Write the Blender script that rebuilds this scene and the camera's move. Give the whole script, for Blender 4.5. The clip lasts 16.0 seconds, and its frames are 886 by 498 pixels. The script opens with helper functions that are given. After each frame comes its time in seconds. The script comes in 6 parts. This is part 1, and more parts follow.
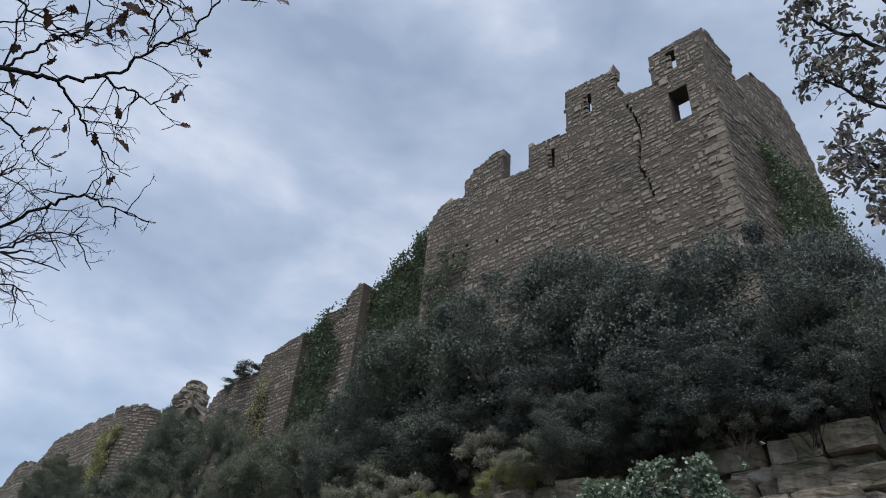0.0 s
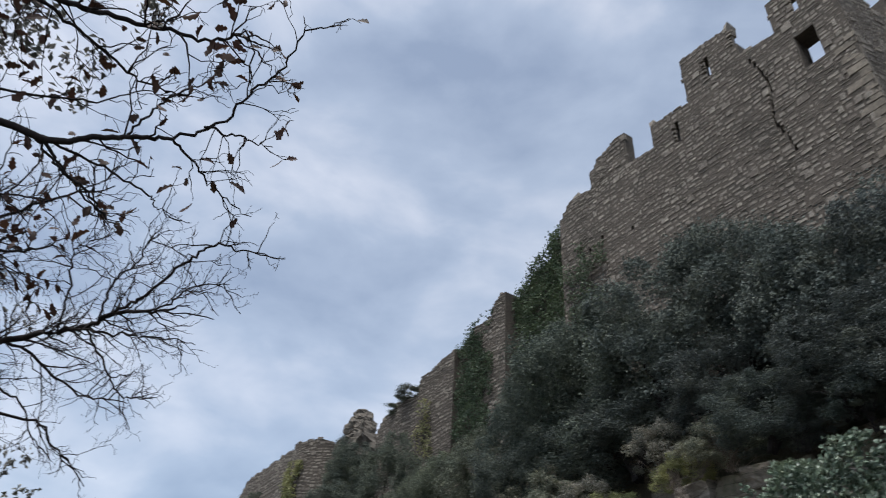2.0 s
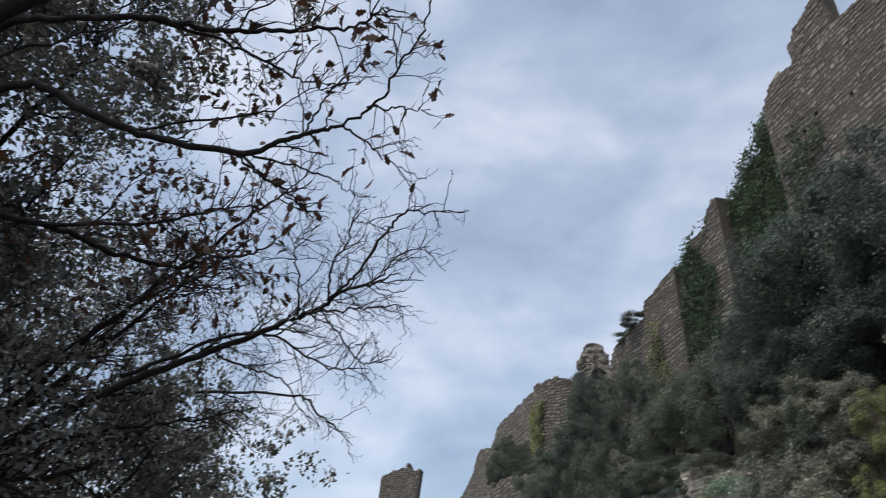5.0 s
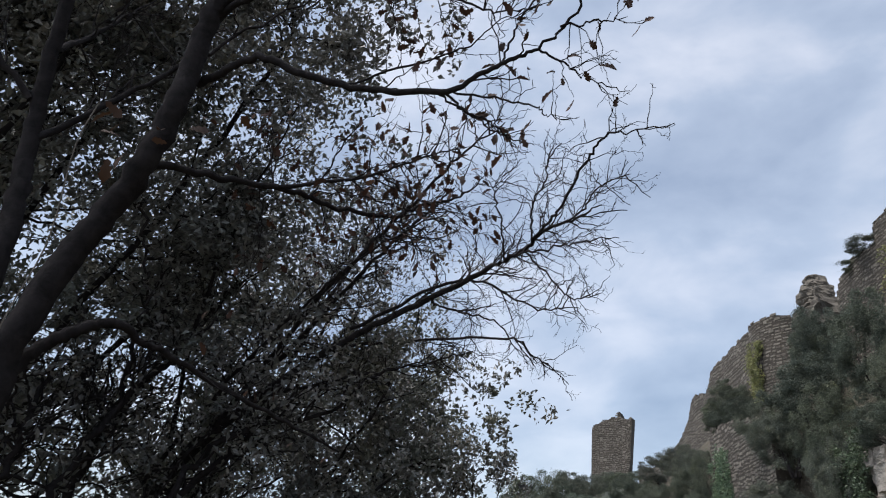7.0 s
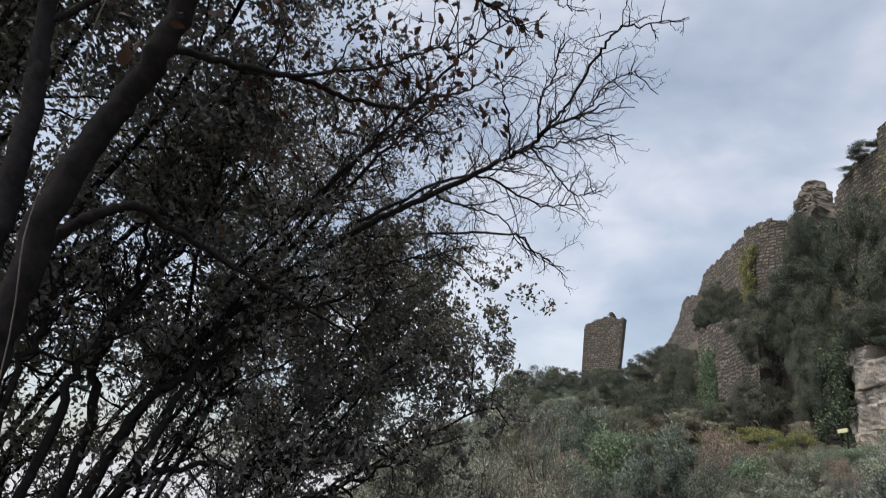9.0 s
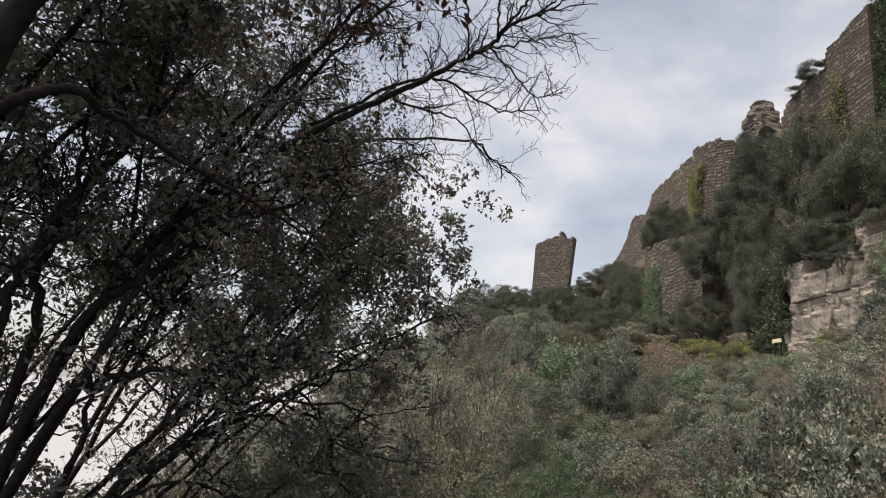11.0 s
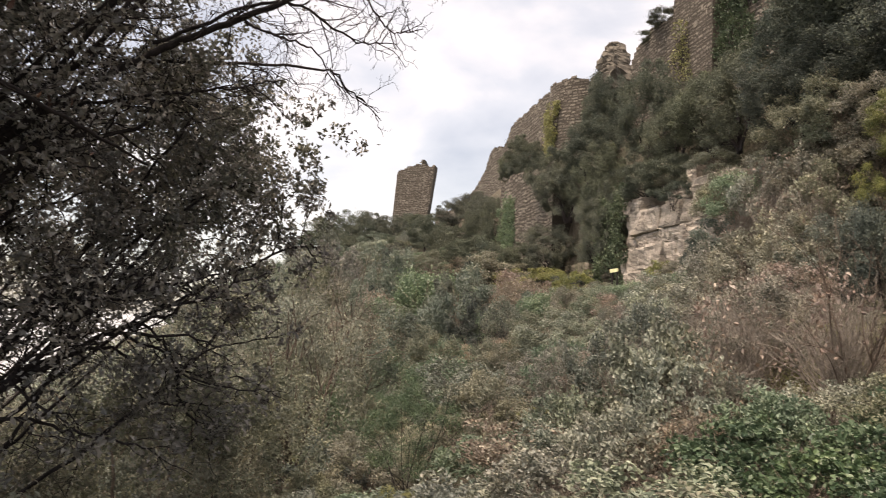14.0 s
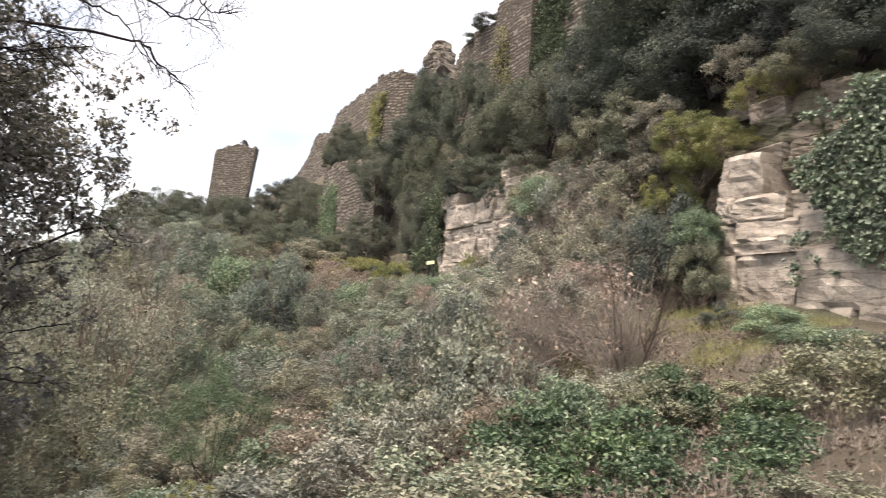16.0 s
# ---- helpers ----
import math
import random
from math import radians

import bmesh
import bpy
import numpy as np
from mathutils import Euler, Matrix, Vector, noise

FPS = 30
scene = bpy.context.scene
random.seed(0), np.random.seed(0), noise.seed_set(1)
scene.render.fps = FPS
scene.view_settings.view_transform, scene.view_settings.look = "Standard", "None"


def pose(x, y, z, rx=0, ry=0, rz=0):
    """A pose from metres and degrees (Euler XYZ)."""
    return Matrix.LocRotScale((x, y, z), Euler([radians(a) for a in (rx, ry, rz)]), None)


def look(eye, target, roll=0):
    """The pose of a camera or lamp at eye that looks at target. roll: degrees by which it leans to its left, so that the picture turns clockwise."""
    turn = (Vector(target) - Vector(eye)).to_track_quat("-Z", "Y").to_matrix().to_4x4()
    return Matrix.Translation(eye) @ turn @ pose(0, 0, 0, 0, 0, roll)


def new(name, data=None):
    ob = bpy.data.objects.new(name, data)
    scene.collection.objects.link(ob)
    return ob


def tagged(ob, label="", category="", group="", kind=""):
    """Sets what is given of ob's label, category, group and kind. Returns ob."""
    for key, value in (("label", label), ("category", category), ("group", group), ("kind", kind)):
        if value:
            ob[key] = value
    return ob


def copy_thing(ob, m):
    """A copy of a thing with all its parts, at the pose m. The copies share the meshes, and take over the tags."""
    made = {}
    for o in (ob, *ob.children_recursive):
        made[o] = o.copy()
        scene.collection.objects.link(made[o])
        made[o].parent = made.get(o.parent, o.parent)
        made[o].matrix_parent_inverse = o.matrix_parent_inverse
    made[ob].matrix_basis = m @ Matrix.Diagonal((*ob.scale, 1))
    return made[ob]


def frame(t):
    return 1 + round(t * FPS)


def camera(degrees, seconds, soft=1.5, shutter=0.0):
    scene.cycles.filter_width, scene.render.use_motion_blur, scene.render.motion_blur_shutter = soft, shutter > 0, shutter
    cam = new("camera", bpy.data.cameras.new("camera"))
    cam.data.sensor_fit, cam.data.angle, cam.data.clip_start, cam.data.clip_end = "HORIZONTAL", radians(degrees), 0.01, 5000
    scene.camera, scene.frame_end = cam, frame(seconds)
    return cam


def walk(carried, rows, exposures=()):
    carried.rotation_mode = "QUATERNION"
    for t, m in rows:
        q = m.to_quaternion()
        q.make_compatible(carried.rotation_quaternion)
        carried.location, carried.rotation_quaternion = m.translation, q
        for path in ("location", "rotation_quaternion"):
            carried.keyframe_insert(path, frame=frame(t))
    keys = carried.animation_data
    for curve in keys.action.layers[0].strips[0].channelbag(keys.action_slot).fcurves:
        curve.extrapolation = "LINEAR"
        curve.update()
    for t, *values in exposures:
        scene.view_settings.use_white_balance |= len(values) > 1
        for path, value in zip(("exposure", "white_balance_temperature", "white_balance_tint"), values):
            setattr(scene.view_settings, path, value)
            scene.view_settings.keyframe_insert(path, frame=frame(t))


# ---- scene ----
cam = camera(64.46, 16.0, soft=1.0, shutter=0.5)
PATH = [
    (0.0, pose(-0.002, 0.001, 1.604, 126.179, -4.181, -10.397)),
    (0.5, pose(-0.011, 0.013, 1.609, 126.155, -3.660, -9.167)),
    (1.0, pose(-0.031, 0.031, 1.597, 126.209, -2.965, -6.032)),
    (1.5, pose(-0.009, 0.052, 1.605, 126.179, -2.694, -1.080)),
    (2.0, pose(0.058, 0.059, 1.603, 125.960, -2.935, 4.165)),
    (2.5, pose(0.120, 0.033, 1.584, 125.486, -3.152, 8.191)),
    (3.0, pose(0.155, 0.021, 1.589, 124.912, -2.971, 10.995)),
    (5.5, pose(0.141, 0.030, 1.510, 119.137, -1.674, 29.458)),
    (6.0, pose(0.135, -0.024, 1.436, 117.853, -2.280, 34.683)),
    (6.5, pose(0.086, -0.004, 1.448, 117.030, -2.730, 38.672)),
    (7.0, pose(0.062, 0.017, 1.447, 116.186, -3.292, 40.968)),
    (7.5, pose(0.092, -0.022, 1.370, 114.965, -3.937, 41.871)),
    (8.0, pose(0.101, -0.048, 1.329, 113.123, -4.175, 41.866)),
    (8.5, pose(0.086, -0.059, 1.350, 110.665, -4.286, 41.277)),
    (9.0, pose(0.072, -0.061, 1.377, 108.087, -4.156, 40.457)),
    (9.5, pose(0.049, -0.044, 1.333, 105.945, -4.006, 39.370)),
    (12.0, pose(-0.019, 0.022, 1.281, 100.115, -2.990, 34.188)),
    (12.5, pose(-0.021, 0.036, 1.269, 99.253, -3.153, 32.260)),
    (13.0, pose(0.013, -0.019, 1.305, 98.295, -3.052, 30.095)),
    (13.5, pose(0.076, -0.050, 1.350, 97.260, -3.049, 27.856)),
    (14.0, pose(0.089, -0.053, 1.341, 96.432, -2.869, 25.356)),
    (14.5, pose(0.114, -0.075, 1.345, 95.796, -2.864, 22.284)),
    (15.0, pose(0.131, -0.110, 1.345, 95.605, -3.035, 18.687)),
    (15.5, pose(0.152, -0.099, 1.356, 95.842, -3.331, 14.901)),
    (16.0, pose(0.158, -0.114, 1.363, 96.338, -3.681, 10.656)),
]
EXPOSURES = [
    (0.0, 0.44, 6150, 11), (3.0, 0.42, 6150, 11), (5.5, 0.48, 6150, 11), (8.0, 0.54, 6350, 12),
    (9.5, 0.54, 6850, 13), (12.0, 0.70, 7700, 18), (14.0, 1.1, 8100, 19), (16.0, 1.55, 7500, 18),
]
walk(cam, PATH, EXPOSURES)

# ---- sky and sun: a broken overcast in winter ----
world = bpy.data.worlds.new("overcast_sky")
scene.world = world
world.use_nodes = True
wn, wl = world.node_tree.nodes, world.node_tree.links
wn.clear()
w_out = wn.new("ShaderNodeOutputWorld")
sky = wn.new("ShaderNodeTexSky")
sky.sky_type, sky.sun_disc = "NISHITA", False
sky.sun_elevation, sky.sun_rotation = radians(68), radians(210)
sky_bg = wn.new("ShaderNodeBackground")
sky_bg.inputs["Strength"].default_value = 0.05
wl.new(sky.outputs[0], sky_bg.inputs["Color"])
coord = wn.new("ShaderNodeTexCoord")
flat = wn.new("ShaderNodeMapping")
flat.inputs["Scale"].default_value = (1.0, 1.0, 1.9)
flat.inputs["Location"].default_value = (0.35, 0.2, 0.1)
wl.new(coord.outputs["Generated"], flat.inputs["Vector"])
cover = []
for scale, detail, rough, share in ((2.1, 3.0, 0.45, 0.55), (5.2, 6.0, 0.5, 0.45)):
    puff = wn.new("ShaderNodeTexNoise")
    puff.inputs["Scale"].default_value, puff.inputs["Detail"].default_value, puff.inputs["Roughness"].default_value = scale, detail, rough
    puff.inputs["Distortion"].default_value = 0.2
    wl.new(flat.outputs[0], puff.inputs["Vector"])
    weigh = wn.new("ShaderNodeMath")
    weigh.operation = "MULTIPLY_ADD"
    weigh.inputs[1].default_value, weigh.inputs[2].default_value = share, 0.0
    wl.new(puff.outputs["Fac"], weigh.inputs[0])
    if cover:
        wl.new(cover[-1], weigh.inputs[2])
    cover.append(weigh.outputs[0])
ramp = wn.new("ShaderNodeValToRGB")
ramp.color_ramp.elements[0].position, ramp.color_ramp.elements[0].color = 0.40, (0.41, 0.465, 0.54, 1)
ramp.color_ramp.elements[1].position, ramp.color_ramp.elements[1].color = 0.615, (1.0, 1.0, 1.0, 1)
mid = ramp.color_ramp.elements.new(0.51)
mid.color = (0.62, 0.68, 0.745, 1)
wl.new(cover[-1], ramp.inputs["Fac"])
# the cloud grows thicker and duller towards the horizon
split = wn.new("ShaderNodeSeparateXYZ")
wl.new(coord.outputs["Generated"], split.inputs[0])
dull = wn.new("ShaderNodeMapRange")
dull.inputs["From Min"].default_value, dull.inputs["From Max"].default_value = 0.02, 0.42
dull.inputs["To Min"].default_value, dull.inputs["To Max"].default_value = 0.78, 1.0
wl.new(split.outputs["Z"], dull.inputs["Value"])
low = wn.new("ShaderNodeVectorMath")
low.operation = "SCALE"
wl.new(ramp.outputs["Color"], low.inputs[0])
wl.new(dull.outputs[0], low.inputs["Scale"])
cloud_bg = wn.new("ShaderNodeBackground")
cloud_bg.inputs["Strength"].default_value = 0.45
wl.new(low.outputs[0], cloud_bg.inputs["Color"])
both = wn.new("ShaderNodeAddShader")
wl.new(sky_bg.outputs[0], both.inputs[0])
wl.new(cloud_bg.outputs[0], both.inputs[1])
wl.new(both.outputs[0], w_out.inputs["Surface"])

sun_data = bpy.data.lights.new("sun", "SUN")
sun_data.energy, sun_data.angle, sun_data.color = 3.8, radians(40), (1.0, 0.95, 0.88)
sun = new("sun", sun_data)
sun.matrix_world = look((-8, 0, 46), (0, 14, 5))


# ---- materials ----
def material(name):
    m = bpy.data.materials.new(name)
    m.use_nodes = True
    n, l = m.node_tree.nodes, m.node_tree.links
    return m, n, l, n["Principled BSDF"]


def noise_node(n, l, scale, detail=4.0, rough=0.6, coords=None, distortion=0.0):
    t = n.new("ShaderNodeTexNoise")
    t.inputs["Scale"].default_value, t.inputs["Detail"].default_value = scale, detail
    t.inputs["Roughness"].default_value, t.inputs["Distortion"].default_value = rough, distortion
    if coords:
        l.new(coords, t.inputs["Vector"])
    return t


def ramp_node(n, l, fac, stops):
    r = n.new("ShaderNodeValToRGB")
    e = r.color_ramp.elements
    e[0].position, e[0].color = stops[0][0], (*stops[0][1], 1)
    e[1].position, e[1].color = stops[-1][0], (*stops[-1][1], 1)
    for p, c in stops[1:-1]:
        e.new(p).color = (*c, 1)
    l.new(fac, r.inputs["Fac"])
    return r


def mix_node(n, l, fac, a, b, mode="MIX"):
    x = n.new("ShaderNodeMix")
    x.data_type, x.blend_type = "RGBA", mode
    for socket, value in ((x.inputs[0], fac), (x.inputs[6], a), (x.inputs[7], b)):
        if isinstance(value, bpy.types.NodeSocket):
            l.new(value, socket)
        else:
            socket.default_value = value if isinstance(value, float) else (*value, 1)
    return x.outputs[2]


def stone_material(name, dark, light, stain, grain=9.0, island=True, bump=0.5, stain_at=0.56):
    """Weathered stone: a tone for each stone, grain, dark lichen and pale patches."""
    m, n, l, b = material(name)
    where = n.new("ShaderNodeNewGeometry")
    pos = where.outputs["Position"]
    rnd = n.new("ShaderNodeObjectInfo").outputs["Random"]
    if island:
        mth = n.new("ShaderNodeMath")
        mth.operation = "ADD"
        l.new(where.outputs["Random Per Island"], mth.inputs[0])
        l.new(rnd, mth.inputs[1])
        fr = n.new("ShaderNodeMath")
        fr.operation = "FRACT"
        l.new(mth.outputs[0], fr.inputs[0])
        rnd = fr.outputs[0]
    tone = ramp_node(n, l, rnd, [(0.0, dark), (0.5, [(a + c) / 2 for a, c in zip(dark, light)]), (1.0, light)]).outputs[0]
    fine = noise_node(n, l, grain, 8.0, 0.7, pos)
    grainy = mix_node(n, l, 0.9, tone, ramp_node(n, l, fine.outputs["Fac"], [(0.28, (0.35, 0.33, 0.31)), (0.5, (0.75, 0.75, 0.75)), (0.75, (1.2, 1.18, 1.12))]).outputs[0], "MULTIPLY")
    wide = noise_node(n, l, 0.9, 6.0, 0.65, pos, 0.6)
    mask = ramp_node(n, l, wide.outputs["Fac"], [(stain_at - 0.08, (0, 0, 0)), (stain_at + 0.1, (0.8, 0.8, 0.8))]).outputs[0]
    sep = n.new("ShaderNodeSeparateColor")
    l.new(mask, sep.inputs[0])
    l.new(mix_node(n, l, sep.outputs[0], grainy, stain), b.inputs["Base Color"])
    b.inputs["Roughness"].default_value = 0.92
    b.inputs["Specular IOR Level"].default_value = 0.2
    bp = n.new("ShaderNodeBump")
    bp.inputs["Strength"].default_value, bp.inputs["Distance"].default_value = bump, 0.03
    l.new(fine.outputs["Fac"], bp.inputs["Height"])
    l.new(bp.outputs[0], b.inputs["Normal"])
    return m


def leaf_material(name, a, b_, c, rough=0.5, through_=0.25, gloss=0.3, vary=0.3):
    """Leaves: a tone for each leaf, the palest a painted glint, drifts through the crown, and a shift for each plant.
    """
    m, n, l, b = material(name)
    g = n.new("ShaderNodeNewGeometry")
    # tone c paints sky glints onto some leaves of bramble, grey shrub and thicket
    tone = ramp_node(n, l, g.outputs["Random Per Island"], [(0.0, a), (0.5, b_), (0.86, [0.75 * q + 0.25 * k for q, k in zip(b_, c)]), (1.0, c)]).outputs[0]
    patch = noise_node(n, l, 2.2, 4.0, 0.65, g.outputs["Position"])
    shade = ramp_node(n, l, patch.outputs["Fac"], [(0.3, (0.6, 0.66, 0.66)), (0.5, (1.0, 1.0, 1.0)), (0.7, (1.26, 1.2, 1.04))]).outputs[0]
    col = mix_node(n, l, 1.0, tone, shade, "MULTIPLY")
    plant = ramp_node(n, l, n.new("ShaderNodeObjectInfo").outputs["Random"], [(0.0, (1 - vary, 1 - vary * 0.85, 1 - vary * 0.8)), (0.35, (1.0, 1.02, 0.9)), (0.7, (1.0, 0.95, 1.0)), (1.0, (1 + vary, 1 + vary, 1 + vary * 0.8))]).outputs[0]
    col = mix_node(n, l, 1.0, col, plant, "MULTIPLY")
    l.new(col, b.inputs["Base Color"])
    b.inputs["Roughness"].default_value = rough
    b.inputs["Specular IOR Level"].default_value = gloss
    tr = n.new("ShaderNodeBsdfTranslucent")
    l.new(col, tr.inputs["Color"])
    mx = n.new("ShaderNodeMixShader")
    mx.inputs[0].default_value = through_
    l.new(b.outputs[0], mx.inputs[1])
    l.new(tr.outputs[0], mx.inputs[2])
    l.new(mx.outputs[0], n["Material Output"].inputs["Surface"])
    return m


def bark_material(name, dark, light):
    m, n, l, b = material(name)
    g = n.new("ShaderNodeNewGeometry")
    t = noise_node(n, l, 22.0, 8.0, 0.7, g.outputs["Position"], 0.4)
    lichen = noise_node(n, l, 4.0, 5.0, 0.6, g.outputs["Position"])
    base = ramp_node(n, l, t.outputs["Fac"], [(0.3, dark), (0.7, light)]).outputs[0]
    spots = ramp_node(n, l, lichen.outputs["Fac"], [(0.6, (0, 0, 0)), (0.7, (0.5, 0.5, 0.5))]).outputs[0]
    sep = n.new("ShaderNodeSeparateColor")
    l.new(spots, sep.inputs[0])
    l.new(mix_node(n, l, sep.outputs[0], base, [2.6 * c for c in dark]), b.inputs["Base Color"])
    b.inputs["Roughness"].default_value = 0.95
    b.inputs["Specular IOR Level"].default_value = 0.1
    bp = n.new("ShaderNodeBump")
    bp.inputs["Strength"].default_value, bp.inputs["Distance"].default_value = 0.7, 0.01
    l.new(t.outputs["Fac"], bp.inputs["Height"])
    l.new(bp.outputs[0], b.inputs["Normal"])
    return m


def ground_material():
    m, n, l, b = material("hillside_earth")
    pos = n.new("ShaderNodeNewGeometry").outputs["Position"]
    wide = noise_node(n, l, 0.35, 6.0, 0.65, pos, 0.5)
    fine = noise_node(n, l, 6.0, 8.0, 0.75, pos)
    base = ramp_node(n, l, wide.outputs["Fac"], [(0.3, (0.05, 0.05, 0.032)), (0.48, (0.095, 0.076, 0.056)), (0.6, (0.065, 0.066, 0.04)), (0.75, (0.14, 0.115, 0.085))]).outputs[0]
    l.new(mix_node(n, l, 0.8, base, ramp_node(n, l, fine.outputs["Fac"], [(0.3, (0.35, 0.35, 0.33)), (0.7, (1.2, 1.2, 1.15))]).outputs[0], "MULTIPLY"), b.inputs["Base Color"])
    b.inputs["Roughness"].default_value = 0.95
    bp = n.new("ShaderNodeBump")
    bp.inputs["Strength"].default_value, bp.inputs["Distance"].default_value = 1.0, 0.12
    l.new(fine.outputs["Fac"], bp.inputs["Height"])
    l.new(bp.outputs[0], b.inputs["Normal"])
    return m


def bedded_rock(name, dark, light, stain, stain_at):
    """Limestone in thin beds: streaks along the bedding, cracks, black run-off stains."""
    m, n, l, b = material(name)
    pos = n.new("ShaderNodeNewGeometry").outputs["Position"]
    flat_ = n.new("ShaderNodeMapping")
    flat_.inputs["Scale"].default_value = (0.55, 0.55, 4.2)
    l.new(pos, flat_.inputs["Vector"])
    tall = n.new("ShaderNodeMapping")
    tall.inputs["Scale"].default_value = (2.6, 2.6, 0.45)
    l.new(pos, tall.inputs["Vector"])
    beds = noise_node(n, l, 1.3, 7.0, 0.7, flat_.outputs[0], 0.25)
    blot = noise_node(n, l, 1.7, 7.0, 0.68, pos, 0.4)
    half = n.new("ShaderNodeMath")
    half.operation = "MULTIPLY_ADD"
    l.new(beds.outputs["Fac"], half.inputs[0])
    half.inputs[1].default_value = 0.45
    part_ = n.new("ShaderNodeMath")
    part_.operation = "MULTIPLY"
    l.new(blot.outputs["Fac"], part_.inputs[0])
    part_.inputs[1].default_value = 0.55
    l.new(part_.outputs[0], half.inputs[2])
    runs = noise_node(n, l, 1.0, 5.0, 0.65, tall.outputs[0], 0.5)
    fine = noise_node(n, l, 11.0, 8.0, 0.75, pos)
    crack = n.new("ShaderNodeTexVoronoi")
    crack.feature = "DISTANCE_TO_EDGE"
    crack.inputs["Scale"].default_value = 1.1
    bent = n.new("ShaderNodeMix")
    bent.data_type = "VECTOR"
    bent.inputs[0].default_value = 0.22
    l.new(flat_.outputs[0], bent.inputs[4])
    l.new(fine.outputs["Color"], bent.inputs[5])
    l.new(bent.outputs[1], crack.inputs["Vector"])
    tone = ramp_node(n, l, half.outputs[0], [(0.38, dark), (0.52, [(a + c) / 2 for a, c in zip(dark, light)]), (0.64, light)]).outputs[0]
    tone = mix_node(n, l, 0.7, tone, ramp_node(n, l, fine.outputs["Fac"], [(0.3, (0.5, 0.48, 0.46)), (0.7, (1.15, 1.13, 1.1))]).outputs[0], "MULTIPLY")
    mask = n.new("ShaderNodeSeparateColor")
    l.new(ramp_node(n, l, runs.outputs["Fac"], [(stain_at - 0.06, (0, 0, 0)), (stain_at + 0.12, (0.85, 0.85, 0.85))]).outputs[0], mask.inputs[0])
    tone = mix_node(n, l, mask.outputs[0], tone, stain)
    gap = n.new("ShaderNodeSeparateColor")
    l.new(ramp_node(n, l, crack.outputs["Distance"], [(0.0, (0.8, 0.8, 0.8)), (0.022, (0, 0, 0))]).outputs[0], gap.inputs[0])
    l.new(mix_node(n, l, gap.outputs[0], tone, [c * 0.4 for c in stain]), b.inputs["Base Color"])
    b.inputs["Roughness"].default_value = 0.95
    b.inputs["Specular IOR Level"].default_value = 0.15
    add = n.new("ShaderNodeMath")
    add.operation = "MULTIPLY_ADD"
    l.new(beds.outputs["Fac"], add.inputs[0])
    add.inputs[1].default_value = 1.1
    l.new(fine.outputs["Fac"], add.inputs[2])
    bp = n.new("ShaderNodeBump")
    bp.inputs["Strength"].default_value, bp.inputs["Distance"].default_value = 0.6, 0.045
    l.new(add.outputs[0], bp.inputs["Height"])
    l.new(bp.outputs[0], b.inputs["Normal"])
    return m


M_STONE = stone_material("castle_rubble_stone", (0.142, 0.124, 0.106), (0.272, 0.246, 0.21), (0.10, 0.089, 0.077), 9.0, True, 0.9, 0.6)
M_MORTAR = stone_material("crumbling_lime_mortar", (0.07, 0.06, 0.05), (0.10, 0.086, 0.072), (0.045, 0.04, 0.033), 14.0, False)
M_QUOIN = stone_material("pale_dressed_stone", (0.14, 0.122, 0.10), (0.225, 0.198, 0.162), (0.10, 0.088, 0.072))
M_ROCK = bedded_rock("layered_limestone", (0.275, 0.246, 0.214), (0.48, 0.438, 0.388), (0.19, 0.168, 0.145), 0.55)
# mossy limestone, darker than M_ROCK partly to stand for shade under the oaks
M_ROCK_DARK = bedded_rock("shaded_mossy_limestone", (0.16, 0.138, 0.114), (0.31, 0.27, 0.225), (0.09, 0.095, 0.06), 0.49)
M_CRAG = stone_material("grey_weathered_crag", (0.135, 0.12, 0.102), (0.20, 0.178, 0.15), (0.09, 0.081, 0.069), 5.0, False, 0.8)
M_GROUND = ground_material()
M_OAK = leaf_material("holm_oak_leaf", (0.066, 0.080, 0.077), (0.093, 0.111, 0.1), (0.128, 0.147, 0.13), 0.7, 0.15, 0.12, 0.22)
M_OAK_DARK = leaf_material("shaded_holm_oak_leaf", (0.101, 0.104, 0.094), (0.157, 0.158, 0.143), (0.301, 0.301, 0.280), 0.45, 0.14, 0.3, 0.2)
# olive leaf for the far oaks, with distance haze lightened into the colour
M_OAK_FAR = leaf_material("hazed_holm_oak_leaf", (0.08, 0.092, 0.076), (0.116, 0.13, 0.106), (0.175, 0.19, 0.158), 0.7, 0.15, 0.12, 0.22)
M_IVY = leaf_material("ivy_leaf", (0.058, 0.083, 0.052), (0.088, 0.122, 0.074), (0.145, 0.185, 0.12), 0.5, 0.2, 0.25, 0.15)
M_IVY_PALE = leaf_material("pale_ivy_leaf", (0.095, 0.14, 0.096), (0.155, 0.21, 0.148), (0.32, 0.37, 0.30), 0.45, 0.2, 0.35, 0.15)
M_GREEN = leaf_material("fresh_evergreen_leaf", (0.082, 0.125, 0.085), (0.13, 0.188, 0.124), (0.25, 0.31, 0.225), 0.42, 0.22, 0.4, 0.28)
M_GREY = leaf_material("grey_green_leaf", (0.126, 0.15, 0.122), (0.206, 0.236, 0.196), (0.33, 0.35, 0.31), 0.45, 0.2, 0.28, 0.36)
M_OLIVE = leaf_material("olive_brown_leaf", (0.118, 0.121, 0.095), (0.20, 0.205, 0.163), (0.31, 0.315, 0.265), 0.5, 0.22, 0.25, 0.36)
M_BRAMBLE = leaf_material("faded_bramble_leaf", (0.115, 0.124, 0.102), (0.195, 0.206, 0.172), (0.37, 0.385, 0.345), 0.45, 0.22, 0.28, 0.36)
